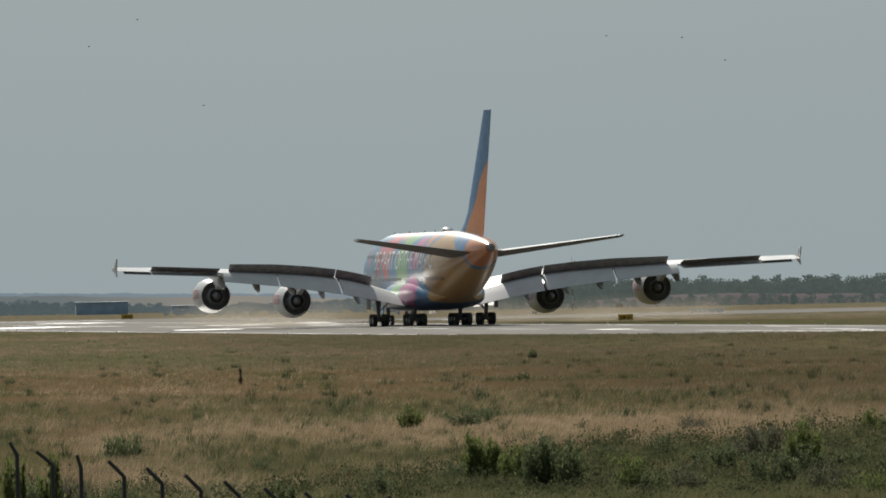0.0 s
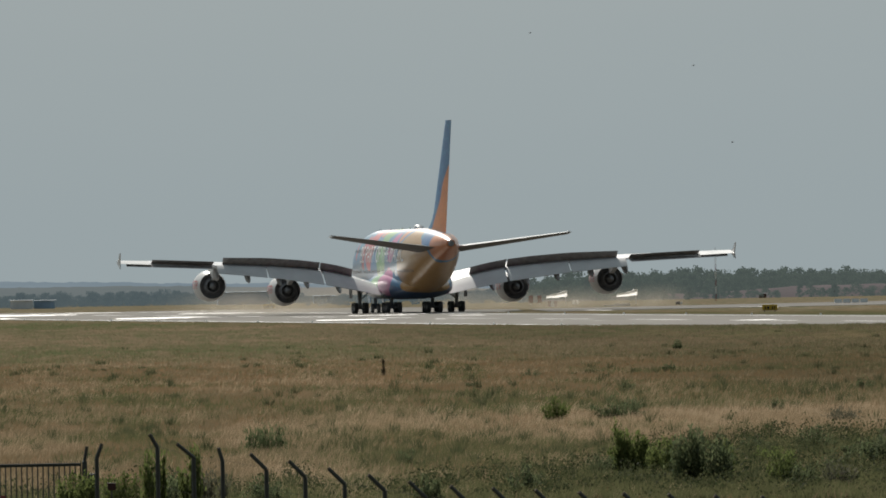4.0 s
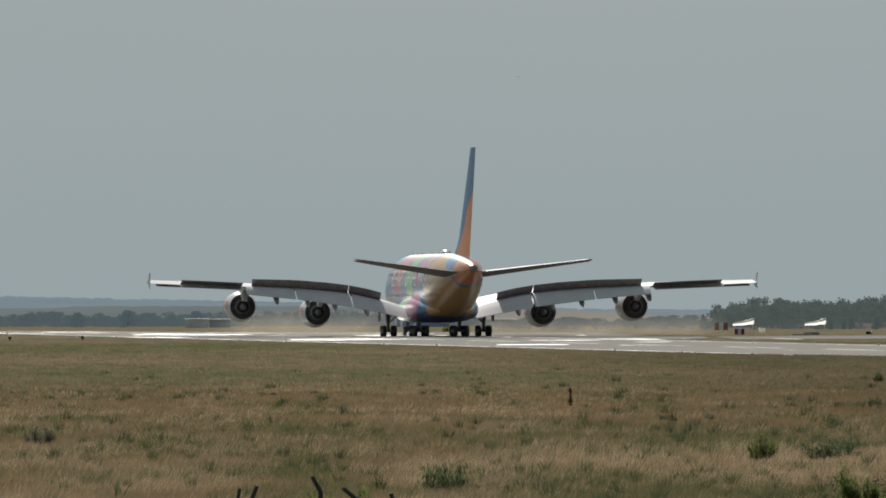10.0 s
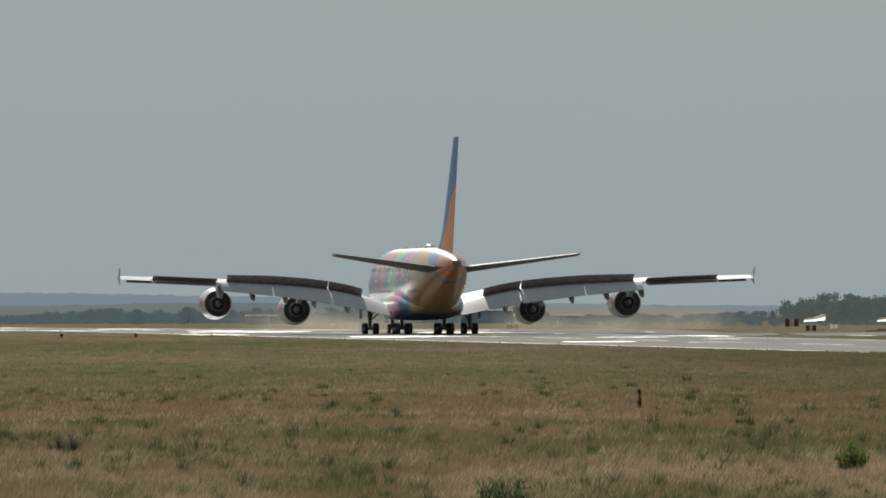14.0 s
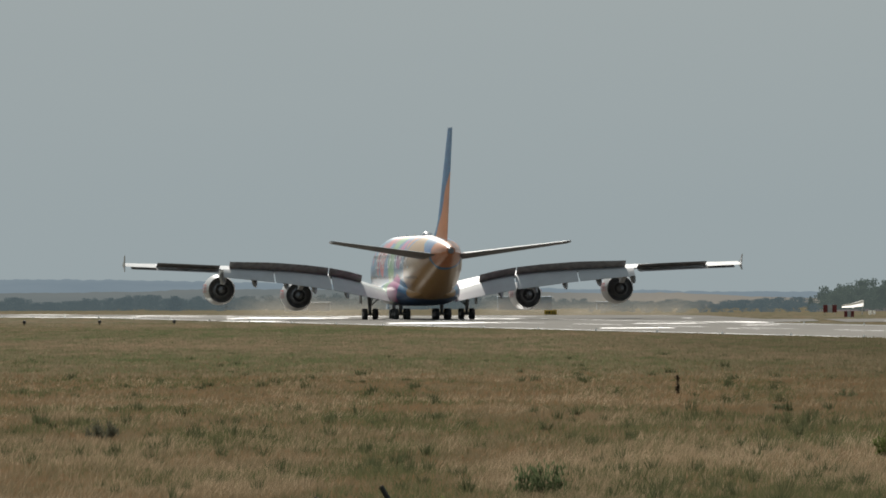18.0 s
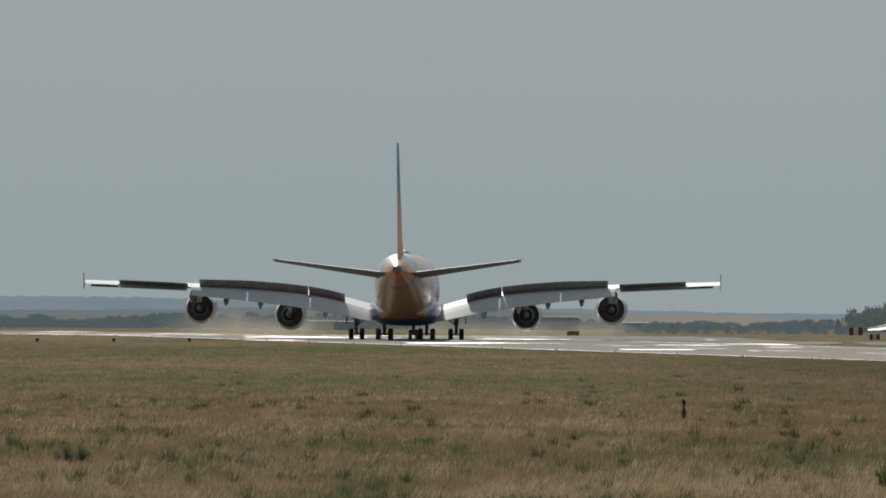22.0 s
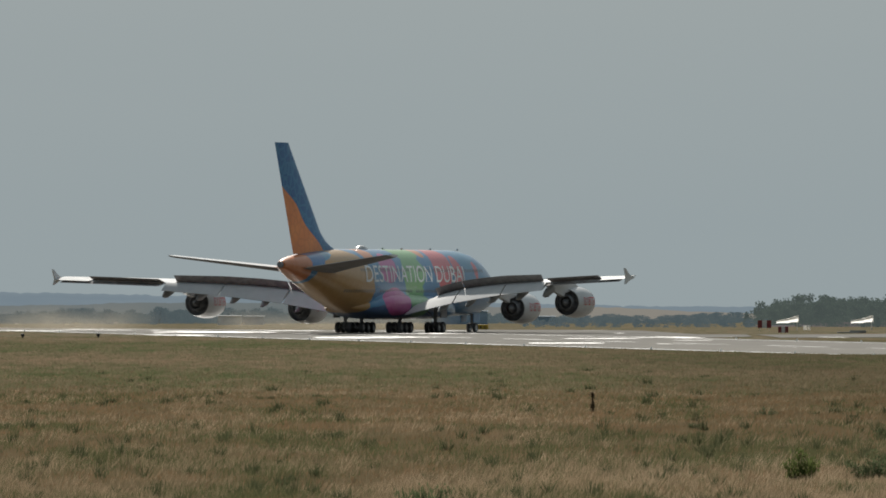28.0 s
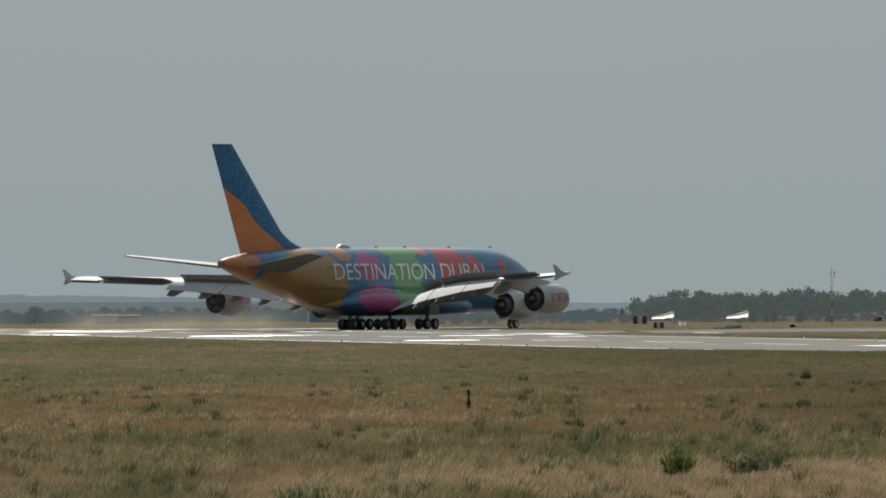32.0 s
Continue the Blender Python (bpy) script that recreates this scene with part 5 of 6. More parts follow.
for k, (a, b) in enumerate(zip(FENCE, FENCE[1:])):
    for h in (0.02, -0.5, -1.0, -1.5):
        tagged(part("fence_wire", rod((a[0], a[1], a[2] + h), (b[0], b[1], b[2] + h), 0.0022, 0.0022, 4), M_WIRE, smooth=False), "thin dark fence wire between posts", "wire", "fence wires")


def build_gate(x0, x1, y, ztop):
    t = thing("gate_leaf", "dark steel bar gate leaf", "gate", "gate leaves", Matrix.Translation((x0, y, -4.5)))
    w, h = x1 - x0, ztop + 4.5
    part("top_rail", box(0, -0.04, h - 0.09, w, 0.04, h, 0.01), M_POST, t)
    part("bottom_rail", box(0, -0.04, 0.12, w, 0.04, 0.2, 0.01), M_POST, t)
    n = max(2, int(w / 0.142))
    for k in range(n + 1):
        xx = 0.02 + (w - 0.04) * k / n
        part("bar", rod((xx, 0, 0.2), (xx, 0, h - 0.09), 0.018, 0.018, 6), M_POST, t)
        for d in (0.0, 0.07):
            if xx + d < w:
                part("spike", rod((xx + d, 0, h - 0.005), (xx + d, 0, h + 0.07), 0.012, 0.003, 5), M_POST, t)
    return t


build_gate(-8.31, -4.34, 226.0, -2.22)
build_gate(-12.4, -8.42, 226.0, -2.22)
for x, lean in ((-4.25, 0.07), (-12.5, -0.12)):
    t = thing("gate_post", "dark steel gate post with a short cranked arm", "gate post", "gate posts", Matrix.Translation((x, 226.0, -4.97)))
    part("upright", box(-0.07, -0.07, 0, 0.07, 0.07, 2.8, 0.015), M_POST, t)
    part("arm", rod((0, 0, 2.79), (lean, 0, 3.19), 0.05, 0.045), M_POST, t)
t = thing("hinge_box", "dark steel latch box beside the gate post", "latch box", "", Matrix.Translation((-4.05, 225.95, -4.97)))
part("column", box(-0.09, -0.08, 0, 0.09, 0.08, 2.45, 0.012), M_POST, t)
part("cover", box(-0.115, -0.105, 1.85, 0.115, -0.081, 2.42, 0.01), M_POST, t)
part("bolt", rod((0.06, -0.106, 2.1), (0.06, -0.13, 2.1), 0.02, 0.016, 8), M_METAL, t)
t = thing("stake_box", "small dark red box on a short stake", "box", "", Matrix.Translation((-3.52, 224.0, -4.9)))
part("stake", rod((0, 0, 0), (0, 0, 1.95), 0.025, 0.022, 8), M_POST, t)
part("case", box(-0.11, -0.07, 1.951, 0.11, 0.07, 2.12, 0.012), M_DARKRED, t)
part("lid", box(-0.12, -0.08, 2.121, 0.12, 0.08, 2.15, 0.006), M_DARKRED, t)
t = thing("warning_plate", "small red plate fixed to the gate", "plate", "", Matrix.Translation((-6.55, 225.9, -3.27)))
part("plate", box(-0.14, -0.012, 0, 0.14, 0.0, 0.2, 0.004), M_REDPAINT, t, smooth=False)
part("screw", rod((0, -0.012, 0.17), (0, -0.022, 0.17), 0.015, 0.012, 8), M_METAL, t)


# ---- field plants ----
M_SHRUB_GREEN = foliage("shrub_leaves_green", (0.07, 0.095, 0.046), (0.14, 0.16, 0.082), 0.6)
M_SHRUB_LIME = foliage("shrub_leaves_lime", (0.085, 0.115, 0.036), (0.16, 0.185, 0.066), 0.6)
M_SHRUB_GREY = foliage("shrub_leaves_grey", (0.085, 0.085, 0.058), (0.14, 0.135, 0.095), 0.5)
M_STEM = worn("dry_stem", (0.17, 0.14, 0.09), 0.9, 0.0, 0.3, 5.0)


def build_shrub(seed, x, y, w, h, mat, label, upright=0.5, leaves=420):
    """A field shrub: branching stems and many narrow leaves with gaps between."""
    rng = np.random.default_rng(seed)
    t = thing("shrub", label, "shrub", "field shrubs", Matrix.Translation((x, y, ground_height(x, y) - 0.03)))
    bm, tips = bmesh.new(), []
    for k in range(22):
        a, r = rng.uniform(0, math.tau), w * 0.5 * math.sqrt(rng.uniform(0.02, 1.0))
        z = h * rng.uniform(0.32, 1.0) ** 0.8 * (1 - 0.35 * (2 * r / w) ** 2)
        base = Vector((0.62 * r * math.cos(a), 0.62 * r * math.sin(a), 0))
        tip = Vector((r * math.cos(a), r * math.sin(a), z))
        rod(base, tip, 0.009, 0.004, 4, bm=bm)
        tips.append((np.array(base), np.array(tip)))
    tagged(part("stems", bm, M_STEM, t, smooth=False), kind="stuff")
    c = []
    for k in range(leaves):
        b, e = tips[rng.integers(len(tips))]
        f = rng.uniform(0.12, 1.08)
        c.append(b + (e - b) * f + rng.normal(0, 1, 3) * np.array([w, w, h]) * 0.055)
    c = np.array(c)
    n = len(c)
    a = rng.uniform(0, math.tau, n)
    ln, wd = rng.uniform(0.03, 0.08, n) * (0.6 + 0.5 * h), rng.uniform(0.010, 0.024, n) * (0.6 + 0.5 * h)
    out = np.stack([np.cos(a) * (1 - upright), np.sin(a) * (1 - upright), np.ones(n) * upright + rng.uniform(-0.3, 0.4, n)], 1) * ln[:, None]
    sd = np.stack([-np.sin(a), np.cos(a), rng.uniform(-0.3, 0.3, n)], 1) * wd[:, None]
    p = np.stack([c - out, c + sd, c + out, c - sd], 1).reshape(-1, 3)
    p[:, 2] = np.maximum(p[:, 2], 0.0)
    raw_mesh("leaves", p, np.arange(4 * n).reshape(-1, 4), mat, t, kind="stuff")
    return t


SHRUBS = [(14.3, 383, 1.1, 1.1, "lime", 0.75), (16.9, 383, 2.2, 1.05, "green", 0.5), (5.85, 284, 0.65, 0.75, "green", 0.6), (27.91, 577, 0.8, 0.8, "green", 0.5), (1.72, 316, 1.6, 1.3, "green", 0.95),
          (14.67, 512, 0.9, 0.55, "green", 0.4), (35.91, 736, 0.75, 0.8, "green", 0.6), (-13.7, 430, 1.4, 0.95, "grey", 0.9), (19.63, 566, 1.2, 0.5, "green", 0.4), (-4.45, 223.6, 1.1, 1.4, "lime", 0.6),
          (-2.35, 229.2, 0.75, 1.9, "lime", 0.9), (-1.34, 229.2, 0.7, 1.95, "lime", 0.9), (-0.92, 230.3, 1.2, 1.2, "grey", 0.7), (-2.02, 231.4, 1.5, 1.1, "green", 0.6), (-3.35, 230.3, 1.32, 1.1, "lime", 0.6),
          (0.63, 226.9, 1.43, 0.95, "green", 0.5), (5.04, 225.8, 0.77, 0.99, "green", 0.6), (32.37, 470, 1.2, 0.7, "green", 0.5), (30.5, 420, 0.9, 0.7, "grey", 0.5), (21.35, 480, 0.9, 0.6, "green", 0.5),
          (12.09, 262, 1.38, 1.77, "lime", 0.75), (13.49, 246, 1.77, 1.91, "green", 0.6), (12.84, 254.5, 1.27, 1.34, "lime", 0.6), (15.68, 242, 1.10, 1.23, "lime", 0.6), (17.59, 294, 0.93, 0.74, "green", 0.4),
          (7.99, 234, 0.92, 1.03, "green", 0.5), (24.79, 363.5, 1.57, 0.82, "grey", 0.9), (22.52, 290.5, 1.75, 1.45, "grey", 0.7), (23.86, 393.5, 0.83, 0.76, "green", 0.6), (14.45, 251.5, 0.68, 1.27, "lime", 0.5),
          (11.19, 261, 0.92, 0.83, "green", 0.5), (22.92, 275, 1.32, 1.62, "lime", 0.7), (30.8, 349, 1.04, 1.05, "lime", 0.6), (23.94, 268.5, 1.19, 1.07, "green", 0.5), (19.8, 244, 1.55, 1.37, "green", 0.5),
          (19.55, 263, 1.03, 1.18, "green", 0.5), (20.84, 234.5, 1.28, 1.08, "grey", 0.5), (21.69, 232, 1.43, 0.88, "lime", 0.5), (16.98, 238.5, 1.08, 0.98, "grey", 0.5), (19.93, 299, 1.28, 1.00, "green", 0.5),
          (19.63, 262.5, 0.93, 1.05, "green", 0.5), (28.93, 360, 0.78, 0.65, "grey", 0.6),
          (21.2, 252, 1.5, 1.25, "green", 0.5), (17.1, 276, 1.1, 0.75, "lime", 0.5), (20.4, 284, 1.25, 0.75, "green", 0.5), (15.9, 238, 1.0, 0.85, "green", 0.5), (18.4, 262, 1.2, 0.8, "green", 0.5), (22.0, 296, 1.0, 0.8, "green", 0.6), (16.2, 296, 0.9, 0.6, "lime", 0.5)]
LOOK = {"green": (M_SHRUB_GREEN, "dark green leafy shrub in the dry grass"), "lime": (M_SHRUB_LIME, "yellow-green upright shrub in the dry grass"), "grey": (M_SHRUB_GREY, "grey-brown wiry bush in the dry grass")}
for k, (x, y, w, h, tone, up) in enumerate(SHRUBS):
    build_shrub(100 + k, x, y, w, h, *LOOK[tone], up, int((150 + 1700 * w * h) * (0.55 if tone == "grey" else 0.45 if up > 0.85 else 0.9)))
dock = thing("dock_plant", "dark dead dock stalk standing in the grass", "weed", "", Matrix.Translation((11.43, 576, ground_height(11.43, 576))))
part("stalk", rod((0, 0, -0.05), (0.04, 0, 1.05), 0.03, 0.012, 6), M_STEM, dock)
_g = np.random.default_rng(77)
_c = np.stack([_g.normal(0, 0.055, 130), _g.normal(0, 0.055, 130), _g.uniform(0.1, 1.05, 130)], 1)
_p, _f = quads(_c, _g.uniform(0.02, 0.05, 130), _g)
raw_mesh("seed_heads", _p, _f, foliage("dead_dock_heads", (0.075, 0.06, 0.04), (0.14, 0.105, 0.065), 0.5), dock)


# ---- the grass itself: blades, far too many to count ----
def field_band(x, y):
    """How green, rusty and straw-pale the field is at a place, from 0 to 1 each."""
    n = noise.noise(Vector((x * 0.05, y * 0.012, 1.0)))
    green = max(0.0, min(1.0, (y - 700) / 150)) * 0.35 + max(0.0, 0.9 * noise.noise(Vector((x * 0.06, y * 0.010, 9.0))) + 0.05)
    edge = lerp_table([(-9, 258), (0, 254), (5, 248), (8.7, 267), (11, 275), (14, 301), (17, 322), (24, 333), (28, 355), (40, 380)], x)[0] + 14 * noise.noise(Vector((x * 0.5, y * 0.05, 3.0)))
    thicket = max(0.0, min(1.0, (edge - y) / 18))
    green = min(1.0, green + 0.75 * thicket)
    m = noise.noise(Vector((x * 0.20, y * 0.040, 5.0)))
    k = noise.noise(Vector((x * 0.16, y * 0.030, 15.0)))
    green = min(1.0, green + 0.9 * max(0.0, k + 0.05) * 1.5)
    rust = math.exp(-((y - 620) / 140) ** 2) * 0.45 + 0.3 * n + 0.8 * m + 0.12 + 0.45 * max(0.0, min(1.0, (x - 6) / 14)) * max(0.0, 1 - abs(y - 560) / 260)
    straw = math.exp(-((y - 372) / 32) ** 2) * 0.86 * max(0.1, min(1.0, (x + 1) / 6)) + 0.3 * n - 0.5 * m + (0.18 if y < 340 else 0.12)
    fade = max(0.0, min(1.0, (950 - y) / 330))
    return green * fade, max(0, rust) * fade, max(0, straw) * (1 - 0.92 * thicket) * fade, fade * (1 - 0.45 * thicket)


def build_grass(name, seed, count, y0, y1, choose, height, width, lean, mat, label, blades=4):
    rng = np.random.default_rng(seed)
    y = 1 / (1 / y0 + (1 / y1 - 1 / y0) * rng.uniform(0, 1, count * 3))
    x = rng.uniform(-0.062, 0.098, len(y)) * (y + 70)
    keep = np.array([choose(*field_band(a, b)) for a, b in zip(x, y)]) > rng.uniform(0, 1, len(y))
    on = x < (-7.7 - 0.165 * (y - 1325)) - 2.0
    x, y = x[keep & on][:count], y[keep & on][:count]
    z = np.array([ground_height(a, b) for a, b in zip(x, y)])
    n = len(x)
    grow = np.clip(0.85 + 0.75 * np.array([noise.noise(Vector((a * 0.9, b * 0.14, 4.0))) + 0.6 * noise.noise(Vector((a * 2.3, b * 0.5, 8.0))) for a, b in zip(x, y)]), 0.3, 1.9)
    far = np.clip(y / 420, 0.8, 2.6)
    low = np.clip(480 / y, 0.3, 1.0) ** 1.3
    pts = []
    for k in range(blades):
        a = rng.uniform(0, math.tau, n)
        h = height * rng.uniform(0.55, 1.15, n) * grow * low
        w = width * rng.uniform(0.6, 1.4, n) * far
        bx, by = x + rng.normal(0, 0.10, n) * far, y + rng.normal(0, 0.12, n)
        lx = (lean * rng.uniform(0.3, 1.2, n) + rng.normal(0, 0.4, n)) * h
        ly = rng.normal(0, 0.35, n) * h
        p0 = np.stack([bx - w * 0.9, by, z - 0.02], 1)
        p1 = np.stack([bx + w * 0.9, by + w * np.sin(a), z - 0.02], 1)
        p2 = np.stack([bx + lx, by + ly, z + h], 1)
        pts.append(np.stack([p0, p1, p2], 1))
    p = np.concatenate(pts).reshape(-1, 3)
    return raw_mesh(name, p, np.arange(len(p)).reshape(-1, 3), mat, None, label, "stuff")


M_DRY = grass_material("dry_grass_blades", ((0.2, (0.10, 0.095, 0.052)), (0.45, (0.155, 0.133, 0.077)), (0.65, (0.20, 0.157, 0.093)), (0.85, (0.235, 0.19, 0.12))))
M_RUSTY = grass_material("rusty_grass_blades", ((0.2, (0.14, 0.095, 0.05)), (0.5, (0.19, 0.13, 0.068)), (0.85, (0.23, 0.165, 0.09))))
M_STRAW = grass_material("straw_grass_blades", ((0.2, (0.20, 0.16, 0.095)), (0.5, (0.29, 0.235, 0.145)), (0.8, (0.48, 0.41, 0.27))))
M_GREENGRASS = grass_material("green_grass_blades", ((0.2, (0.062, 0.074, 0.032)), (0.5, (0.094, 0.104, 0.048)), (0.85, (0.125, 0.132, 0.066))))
build_grass("dry_grass", 11, 110000, 225, 950, lambda g, r, s, f: (0.8 - 0.65 * g) * f, 0.28, 0.018, 0.25, M_DRY, "short brown dry grass covering the field")
build_grass("rusty_grass", 12, 55000, 225, 950, lambda g, r, s, f: r * (1 - 0.6 * g), 0.26, 0.018, 0.2, M_RUSTY, "rust-brown seeding grass in bands")
build_grass("straw_grass", 13, 60000, 225, 900, lambda g, r, s, f: s, 0.42, 0.011, 0.6, M_STRAW, "pale straw-coloured tall grass bent by the wind")
build_grass("green_grass", 14, 85000, 225, 950, lambda g, r, s, f: g * 0.9, 0.34, 0.020, 0.1, M_GREENGRASS, "olive green grass and weeds in patches")


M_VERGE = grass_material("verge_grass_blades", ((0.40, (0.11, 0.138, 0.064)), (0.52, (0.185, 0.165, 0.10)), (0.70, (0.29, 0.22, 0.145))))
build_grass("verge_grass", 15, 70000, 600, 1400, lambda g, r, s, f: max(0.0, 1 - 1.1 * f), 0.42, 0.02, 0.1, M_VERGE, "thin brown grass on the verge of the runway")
M_WEED = grass_material("weed_leaves", ((0.2, (0.045, 0.056, 0.026)), (0.5, (0.065, 0.078, 0.038)), (0.85, (0.09, 0.10, 0.055))))
build_grass("weeds", 31, 1100, 235, 880, lambda g, r, s, f: 0.2 + g, 0.58, 0.024, 0.05, M_WEED, "scattered dark green weeds and thistles", 26)


def build_undergrowth(seed, count):
    """The rank green herbs that fill the low ground near the fence."""
    rng = np.random.default_rng(seed)
    y = rng.uniform(226, 372, count * 4)
    x = rng.uniform(-7, 0.098 * (y + 70), len(y))
    thick = np.array([lerp_table([(-9, 258), (0, 254), (5, 248), (8.7, 267), (11, 275), (14, 301), (17, 322), (24, 333), (28, 355), (40, 380)], a)[0] - b for a, b in zip(x, y)])
    lump = np.array([noise.noise(Vector((a * 0.8, b * 0.2, 2.0))) for a, b in zip(x, y)])
    ok = (thick + 25 * lump > 0) & (lump + 0.35 > rng.uniform(0, 0.6, len(y))) & (x > rng.uniform(-12, 9, len(y)))
    x, y, lump = x[ok][:count], y[ok][:count], lump[ok][:count]
    cs, ss = [], []
    for a, b, l in zip(x, y, lump):
        h, n = (0.26 + 0.8 * max(0.0, l + 0.15)) * rng.uniform(0.6, 1.2), 16
        zz = rng.uniform(0, 1, n)
        cs.append(np.stack([a + rng.normal(0, 0.14, n), b + rng.normal(0, 0.14, n), ground_height(a, b) + zz * h], 1))
        ss.append(rng.uniform(0.012, 0.034, n))
    p, f = quads(np.concatenate(cs), np.concatenate(ss), rng)
    return raw_mesh("undergrowth", p, f, foliage("herb_leaves", (0.036, 0.048, 0.022), (0.088, 0.092, 0.044), 0.45), None, "dense olive green herbs and weeds near the fence", "stuff")


build_undergrowth(41, 5400)


# ---- birds ----
M_BIRD = worn("dark_feathers", (0.03, 0.03, 0.032), 0.7, 0.0, 0.3, 20.0)


def build_bird(span, label):
    t = thing("bird", label, "bird", "birds in the sky")
    body = [(-0.24, 0.015), (-0.14, 0.075), (0.0, 0.105), (0.12, 0.085), (0.19, 0.06), (0.24, 0.015)]
    part("body", lathe_y([(-y * span, r * span) for y, r in body], 10), M_BIRD, t)
    part("tail", loft([[(-0.05 * span, -0.2 * span, 0.004), (0.05 * span, -0.2 * span, 0.004), (0.05 * span, -0.2 * span, -0.004), (-0.05 * span, -0.2 * span, -0.004)],
                       [(-0.10 * span, -0.42 * span, 0.003), (0.10 * span, -0.42 * span, 0.003), (0.10 * span, -0.42 * span, -0.003), (-0.10 * span, -0.42 * span, -0.003)]]), M_BIRD, t, smooth=False)
    for side in (-1, 1):
        rings = [[(side * sx * span, (yb + o) * span, (z + th) * span) for o, th in ((0.10 * c, 0.008), (-0.12 * c, 0.004), (-0.12 * c, -0.004), (0.10 * c, -0.006))] for sx, yb, z, c in ((0.02, 0.04, 0.03, 1.15), (0.25, 0.07, 0.15, 1.0), (0.5, -0.06, 0.18, 0.2))]
        part("wing", loft(rings), M_BIRD, t, smooth=False)
    return t


FLIGHTS = [(0.36, [(0.0, -191.31, 400, 14), (20.0, -34.09, 400, 13.4), (23.0, -9.27, 400, 12.94), (23.5, -5.25, 400, 12.41), (24.0, -0.87, 400, 12.01), (24.5, 4.12, 400, 11.41), (26.0, 18.36, 400, 10.6), (32.0, 80.01, 400, 16)]),
           (0.16, [(0.0, 2.9, 350, 13.18), (2.0, 6.77, 350, 12.18), (4.0, 12.37, 350, 11.99), (8.0, 24.28, 350, 14.0), (32.0, 120.01, 350, 20)]),
           (0.16, [(0.0, 5.38, 350, 9.84), (2.0, 10.31, 350, 8.89), (4.0, 18.55, 350, 10.65), (8.0, 38.28, 350, 14.0), (32.0, 150.01, 350, 20)]),
           (0.16, [(0.0, 20.92, 350, 12.23), (2.0, 21.83, 350, 8.77), (4.0, 19.97, 350, 7.71), (9.0, 3.06, 350, 10.66), (11.0, 8.73, 350, 10.36), (14.0, 28.78, 350, 14.0), (32.0, 120.01, 350, 22)]),
           (0.16, [(0.0, 23.83, 350, 12.11), (2.0, 27.14, 350, 12.57), (6.0, 44.63, 350, 15.0), (32.0, 130.01, 350, 22)]),
           (0.16, [(0.0, 1.02, 350, 12.18), (2.0, 12.11, 350, 10.17), (4.0, 30.06, 350, 10.4), (32.0, 170.01, 350, 22)]),
           (0.16, [(0.0, 25.47, 350, 11.21), (2.0, 13.93, 350, 7.4), (5.0, -20.56, 350, 9.0), (32.0, -169.99, 350, 22)])]
birds = [build_bird(span, "dark bird in flight against the grey sky" if span > 0.2 else "tiny dark bird far off in the sky") for span, _ in FLIGHTS]


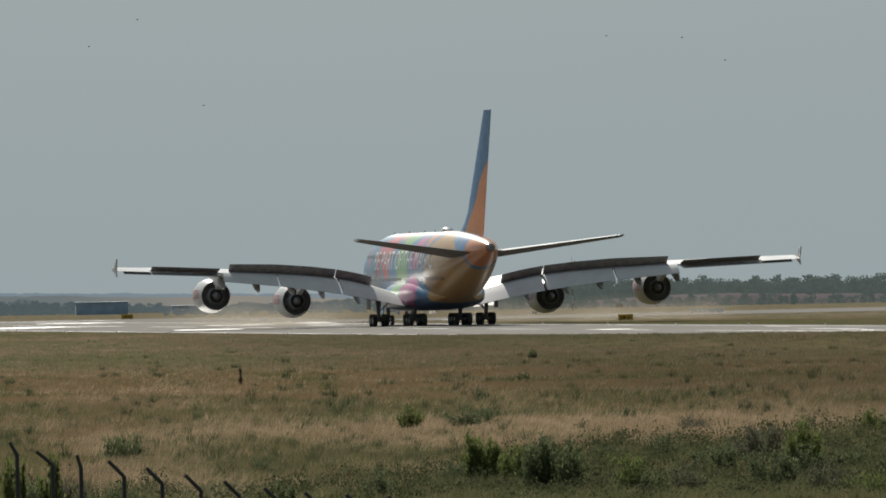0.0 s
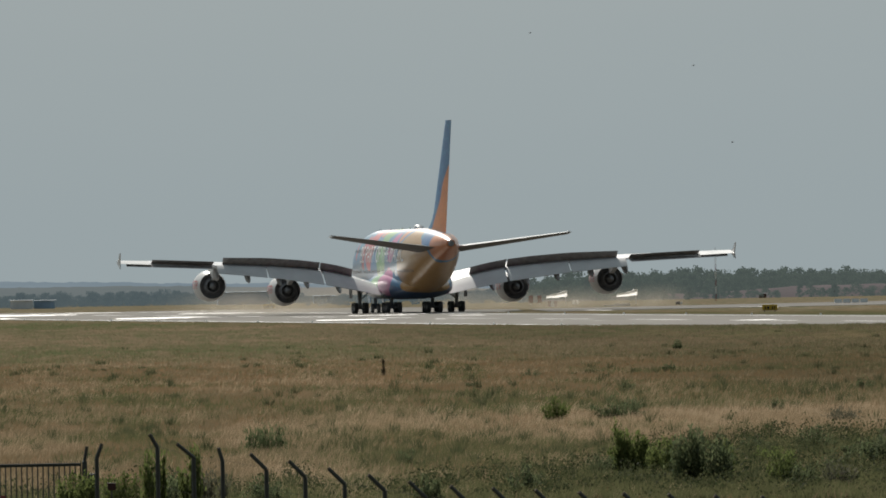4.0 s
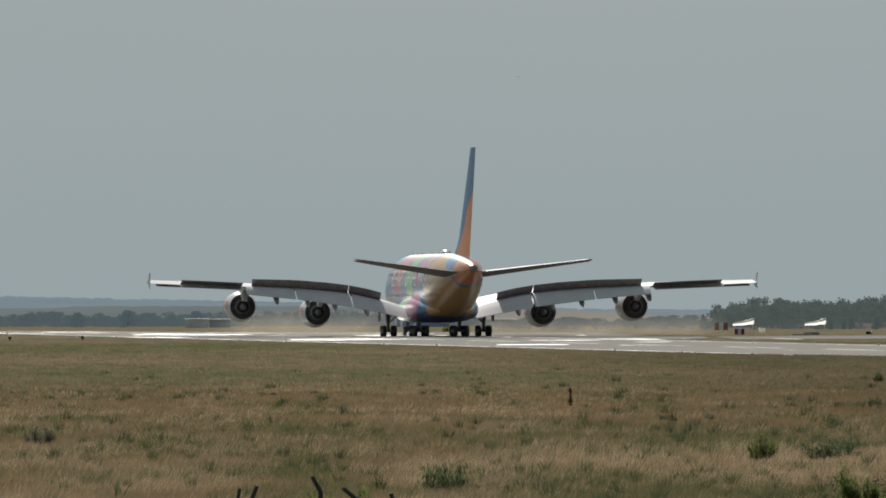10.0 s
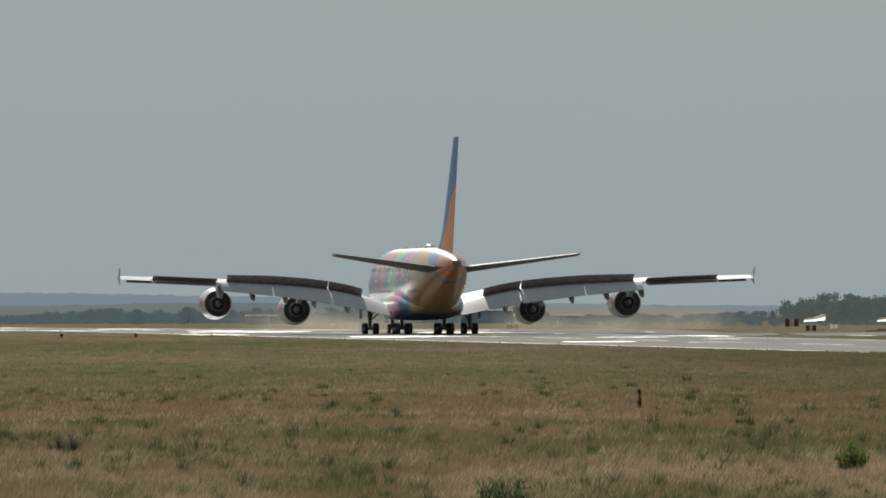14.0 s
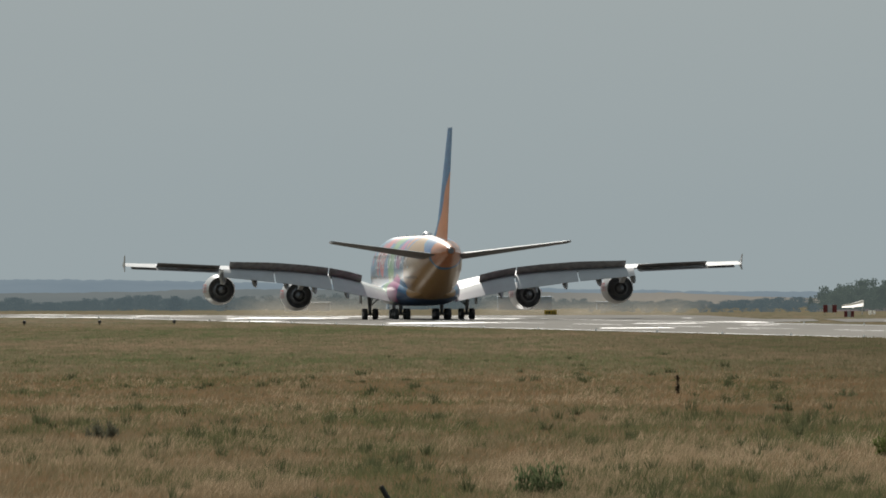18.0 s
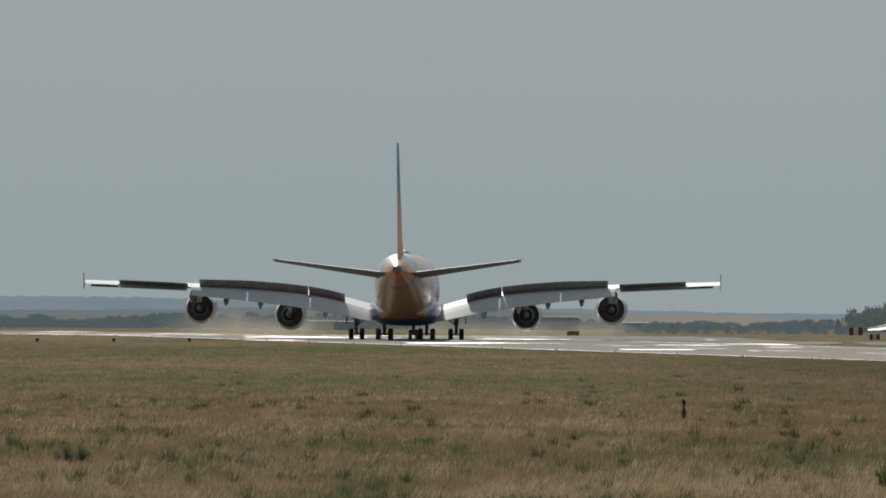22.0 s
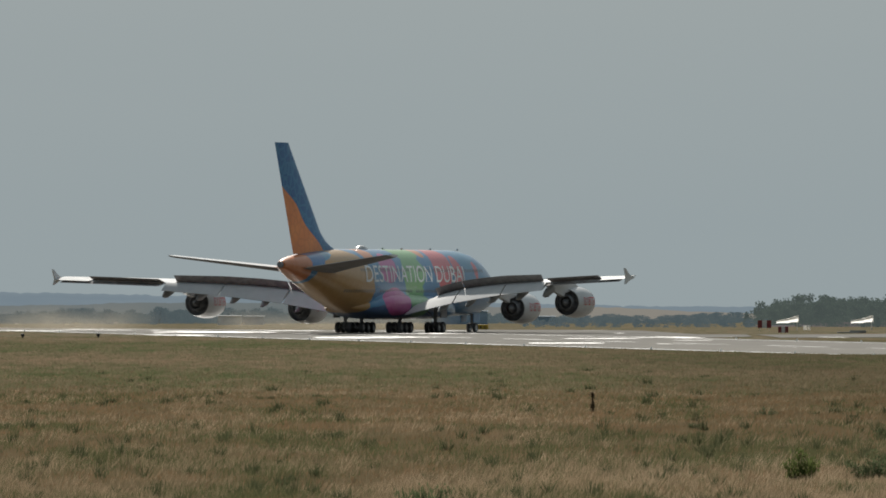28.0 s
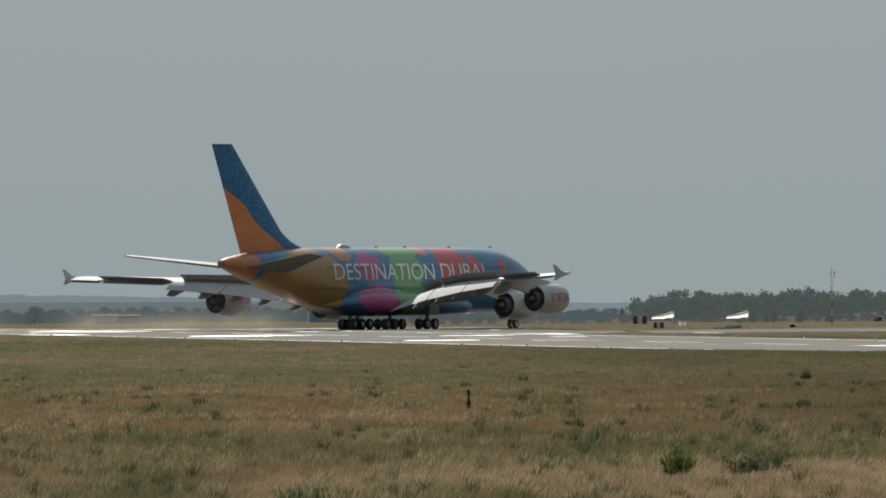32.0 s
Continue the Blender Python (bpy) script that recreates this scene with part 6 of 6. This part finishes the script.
# ---- what moves ----
AIR_ROWS = [
    (0.0, 47.95, 1227.85, 8.20),
    (1.0, 43.73, 1267.60, 8.21),
    (2.0, 39.88, 1308.22, 8.03),
    (3.0, 35.83, 1345.16, 7.78),
    (4.0, 32.58, 1388.09, 7.22),
    (4.5, 30.88, 1366.55, 6.52),
    (6.5, 23.15, 1368.61, 7.06),
    (7.0, 21.69, 1381.43, 7.21),
    (8.0, 18.90, 1406.91, 7.56),
    (9.0, 16.31, 1430.17, 7.36),
    (10.0, 13.85, 1452.57, 6.88),
    (11.0, 11.74, 1473.25, 6.68),
    (12.0, 9.79, 1497.43, 6.86),
    (13.0, 4.99, 1409.64, 7.16),
    (14.0, 3.66, 1429.05, 6.84),
    (15.0, 2.02, 1440.48, 7.32),
    (15.5, 1.65, 1449.04, 6.68),
    (17.5, -0.60, 1467.94, 6.22),
    (18.0, -1.30, 1470.15, 6.41),
    (19.0, -2.14, 1477.83, 5.18),
    (20.0, -2.88, 1487.02, 3.39),
    (21.0, -3.24, 1500.99, 1.04),
    (22.0, -5.60, 1452.57, -1.59),
    (23.0, -5.51, 1458.03, -4.59),
    (24.0, -5.03, 1464.85, -7.56),
    (24.5, -4.25, 1469.84, -9.91),
    (26.5, -1.02, 1481.57, -16.65),
    (27.0, 0.43, 1487.99, -18.39),
    (28.0, 3.09, 1495.72, -22.22),
    (29.0, 6.03, 1503.05, -25.92),
    (30.0, 9.87, 1511.86, -29.61),
    (31.0, 14.16, 1520.73, -33.08),
    (32.0, 18.71, 1522.20, -36.39),
]


def motions():
    walk(airliner, [(t, pose(x, y, runway_height(y) + 0.035, 0, 0, turn)) for t, x, y, turn in AIR_ROWS])
    for cloud in dust_clouds:
        walk(cloud, [(t, pose(x, y, runway_height(y + 50), 0, 0, turn * 0.3)) for t, x, y, turn in AIR_ROWS if t <= 9] + [(16.0, pose(6.0, 1560.0, runway_height(1560), 0, 0, 2)), (26.0, pose(-22.0, 1640.0, runway_height(1640), 0, 0, 2)), (32.0, pose(-30.0, 1650.0, runway_height(1650), 0, 0, 2))])
    # the wheels roll with the way made along the heading
    spans, done = [], 0.0
    for (t0, x0, y0, a0), (t1, x1, y1, a1) in zip(AIR_ROWS, AIR_ROWS[1:]):
        h = radians(-(a0 + a1) / 2)
        spans.append((t0, t1, done, max(0.0, (x1 - x0) * math.sin(h) + (y1 - y0) * math.cos(h))))
        done += spans[-1][3]
    times = [k / FPS for k in range(0, 12 * FPS + 1)] + [12 + k / 15 for k in range(1, 15 * 20 + 1)]

    def way(t):
        for t0, t1, d, dd in spans:
            if t <= t1:
                return d + dd * (t - t0) / (t1 - t0)
        return done

    for tyre, x, y, r in wheels:
        walk(tyre, [(t, Matrix.Translation((x, y, r)) @ Euler((-way(t) / r, 0, 0)).to_matrix().to_4x4()) for t in times])
    for bird, (_, flight) in zip(birds, FLIGHTS):
        rows = []
        for k, (t, x, y, z) in enumerate(flight):
            a, b = flight[max(0, k - 1)], flight[min(len(flight) - 1, k + 1)]
            rows.append((t, pose(x, y, z, 0, 0, max(-80, min(80, -90 + math.degrees(math.atan2(abs(b[2] - a[2]) + 0.01, b[1] - a[1])))) if b[1] >= a[1] else 80)))
        walk(bird, rows)


motions()
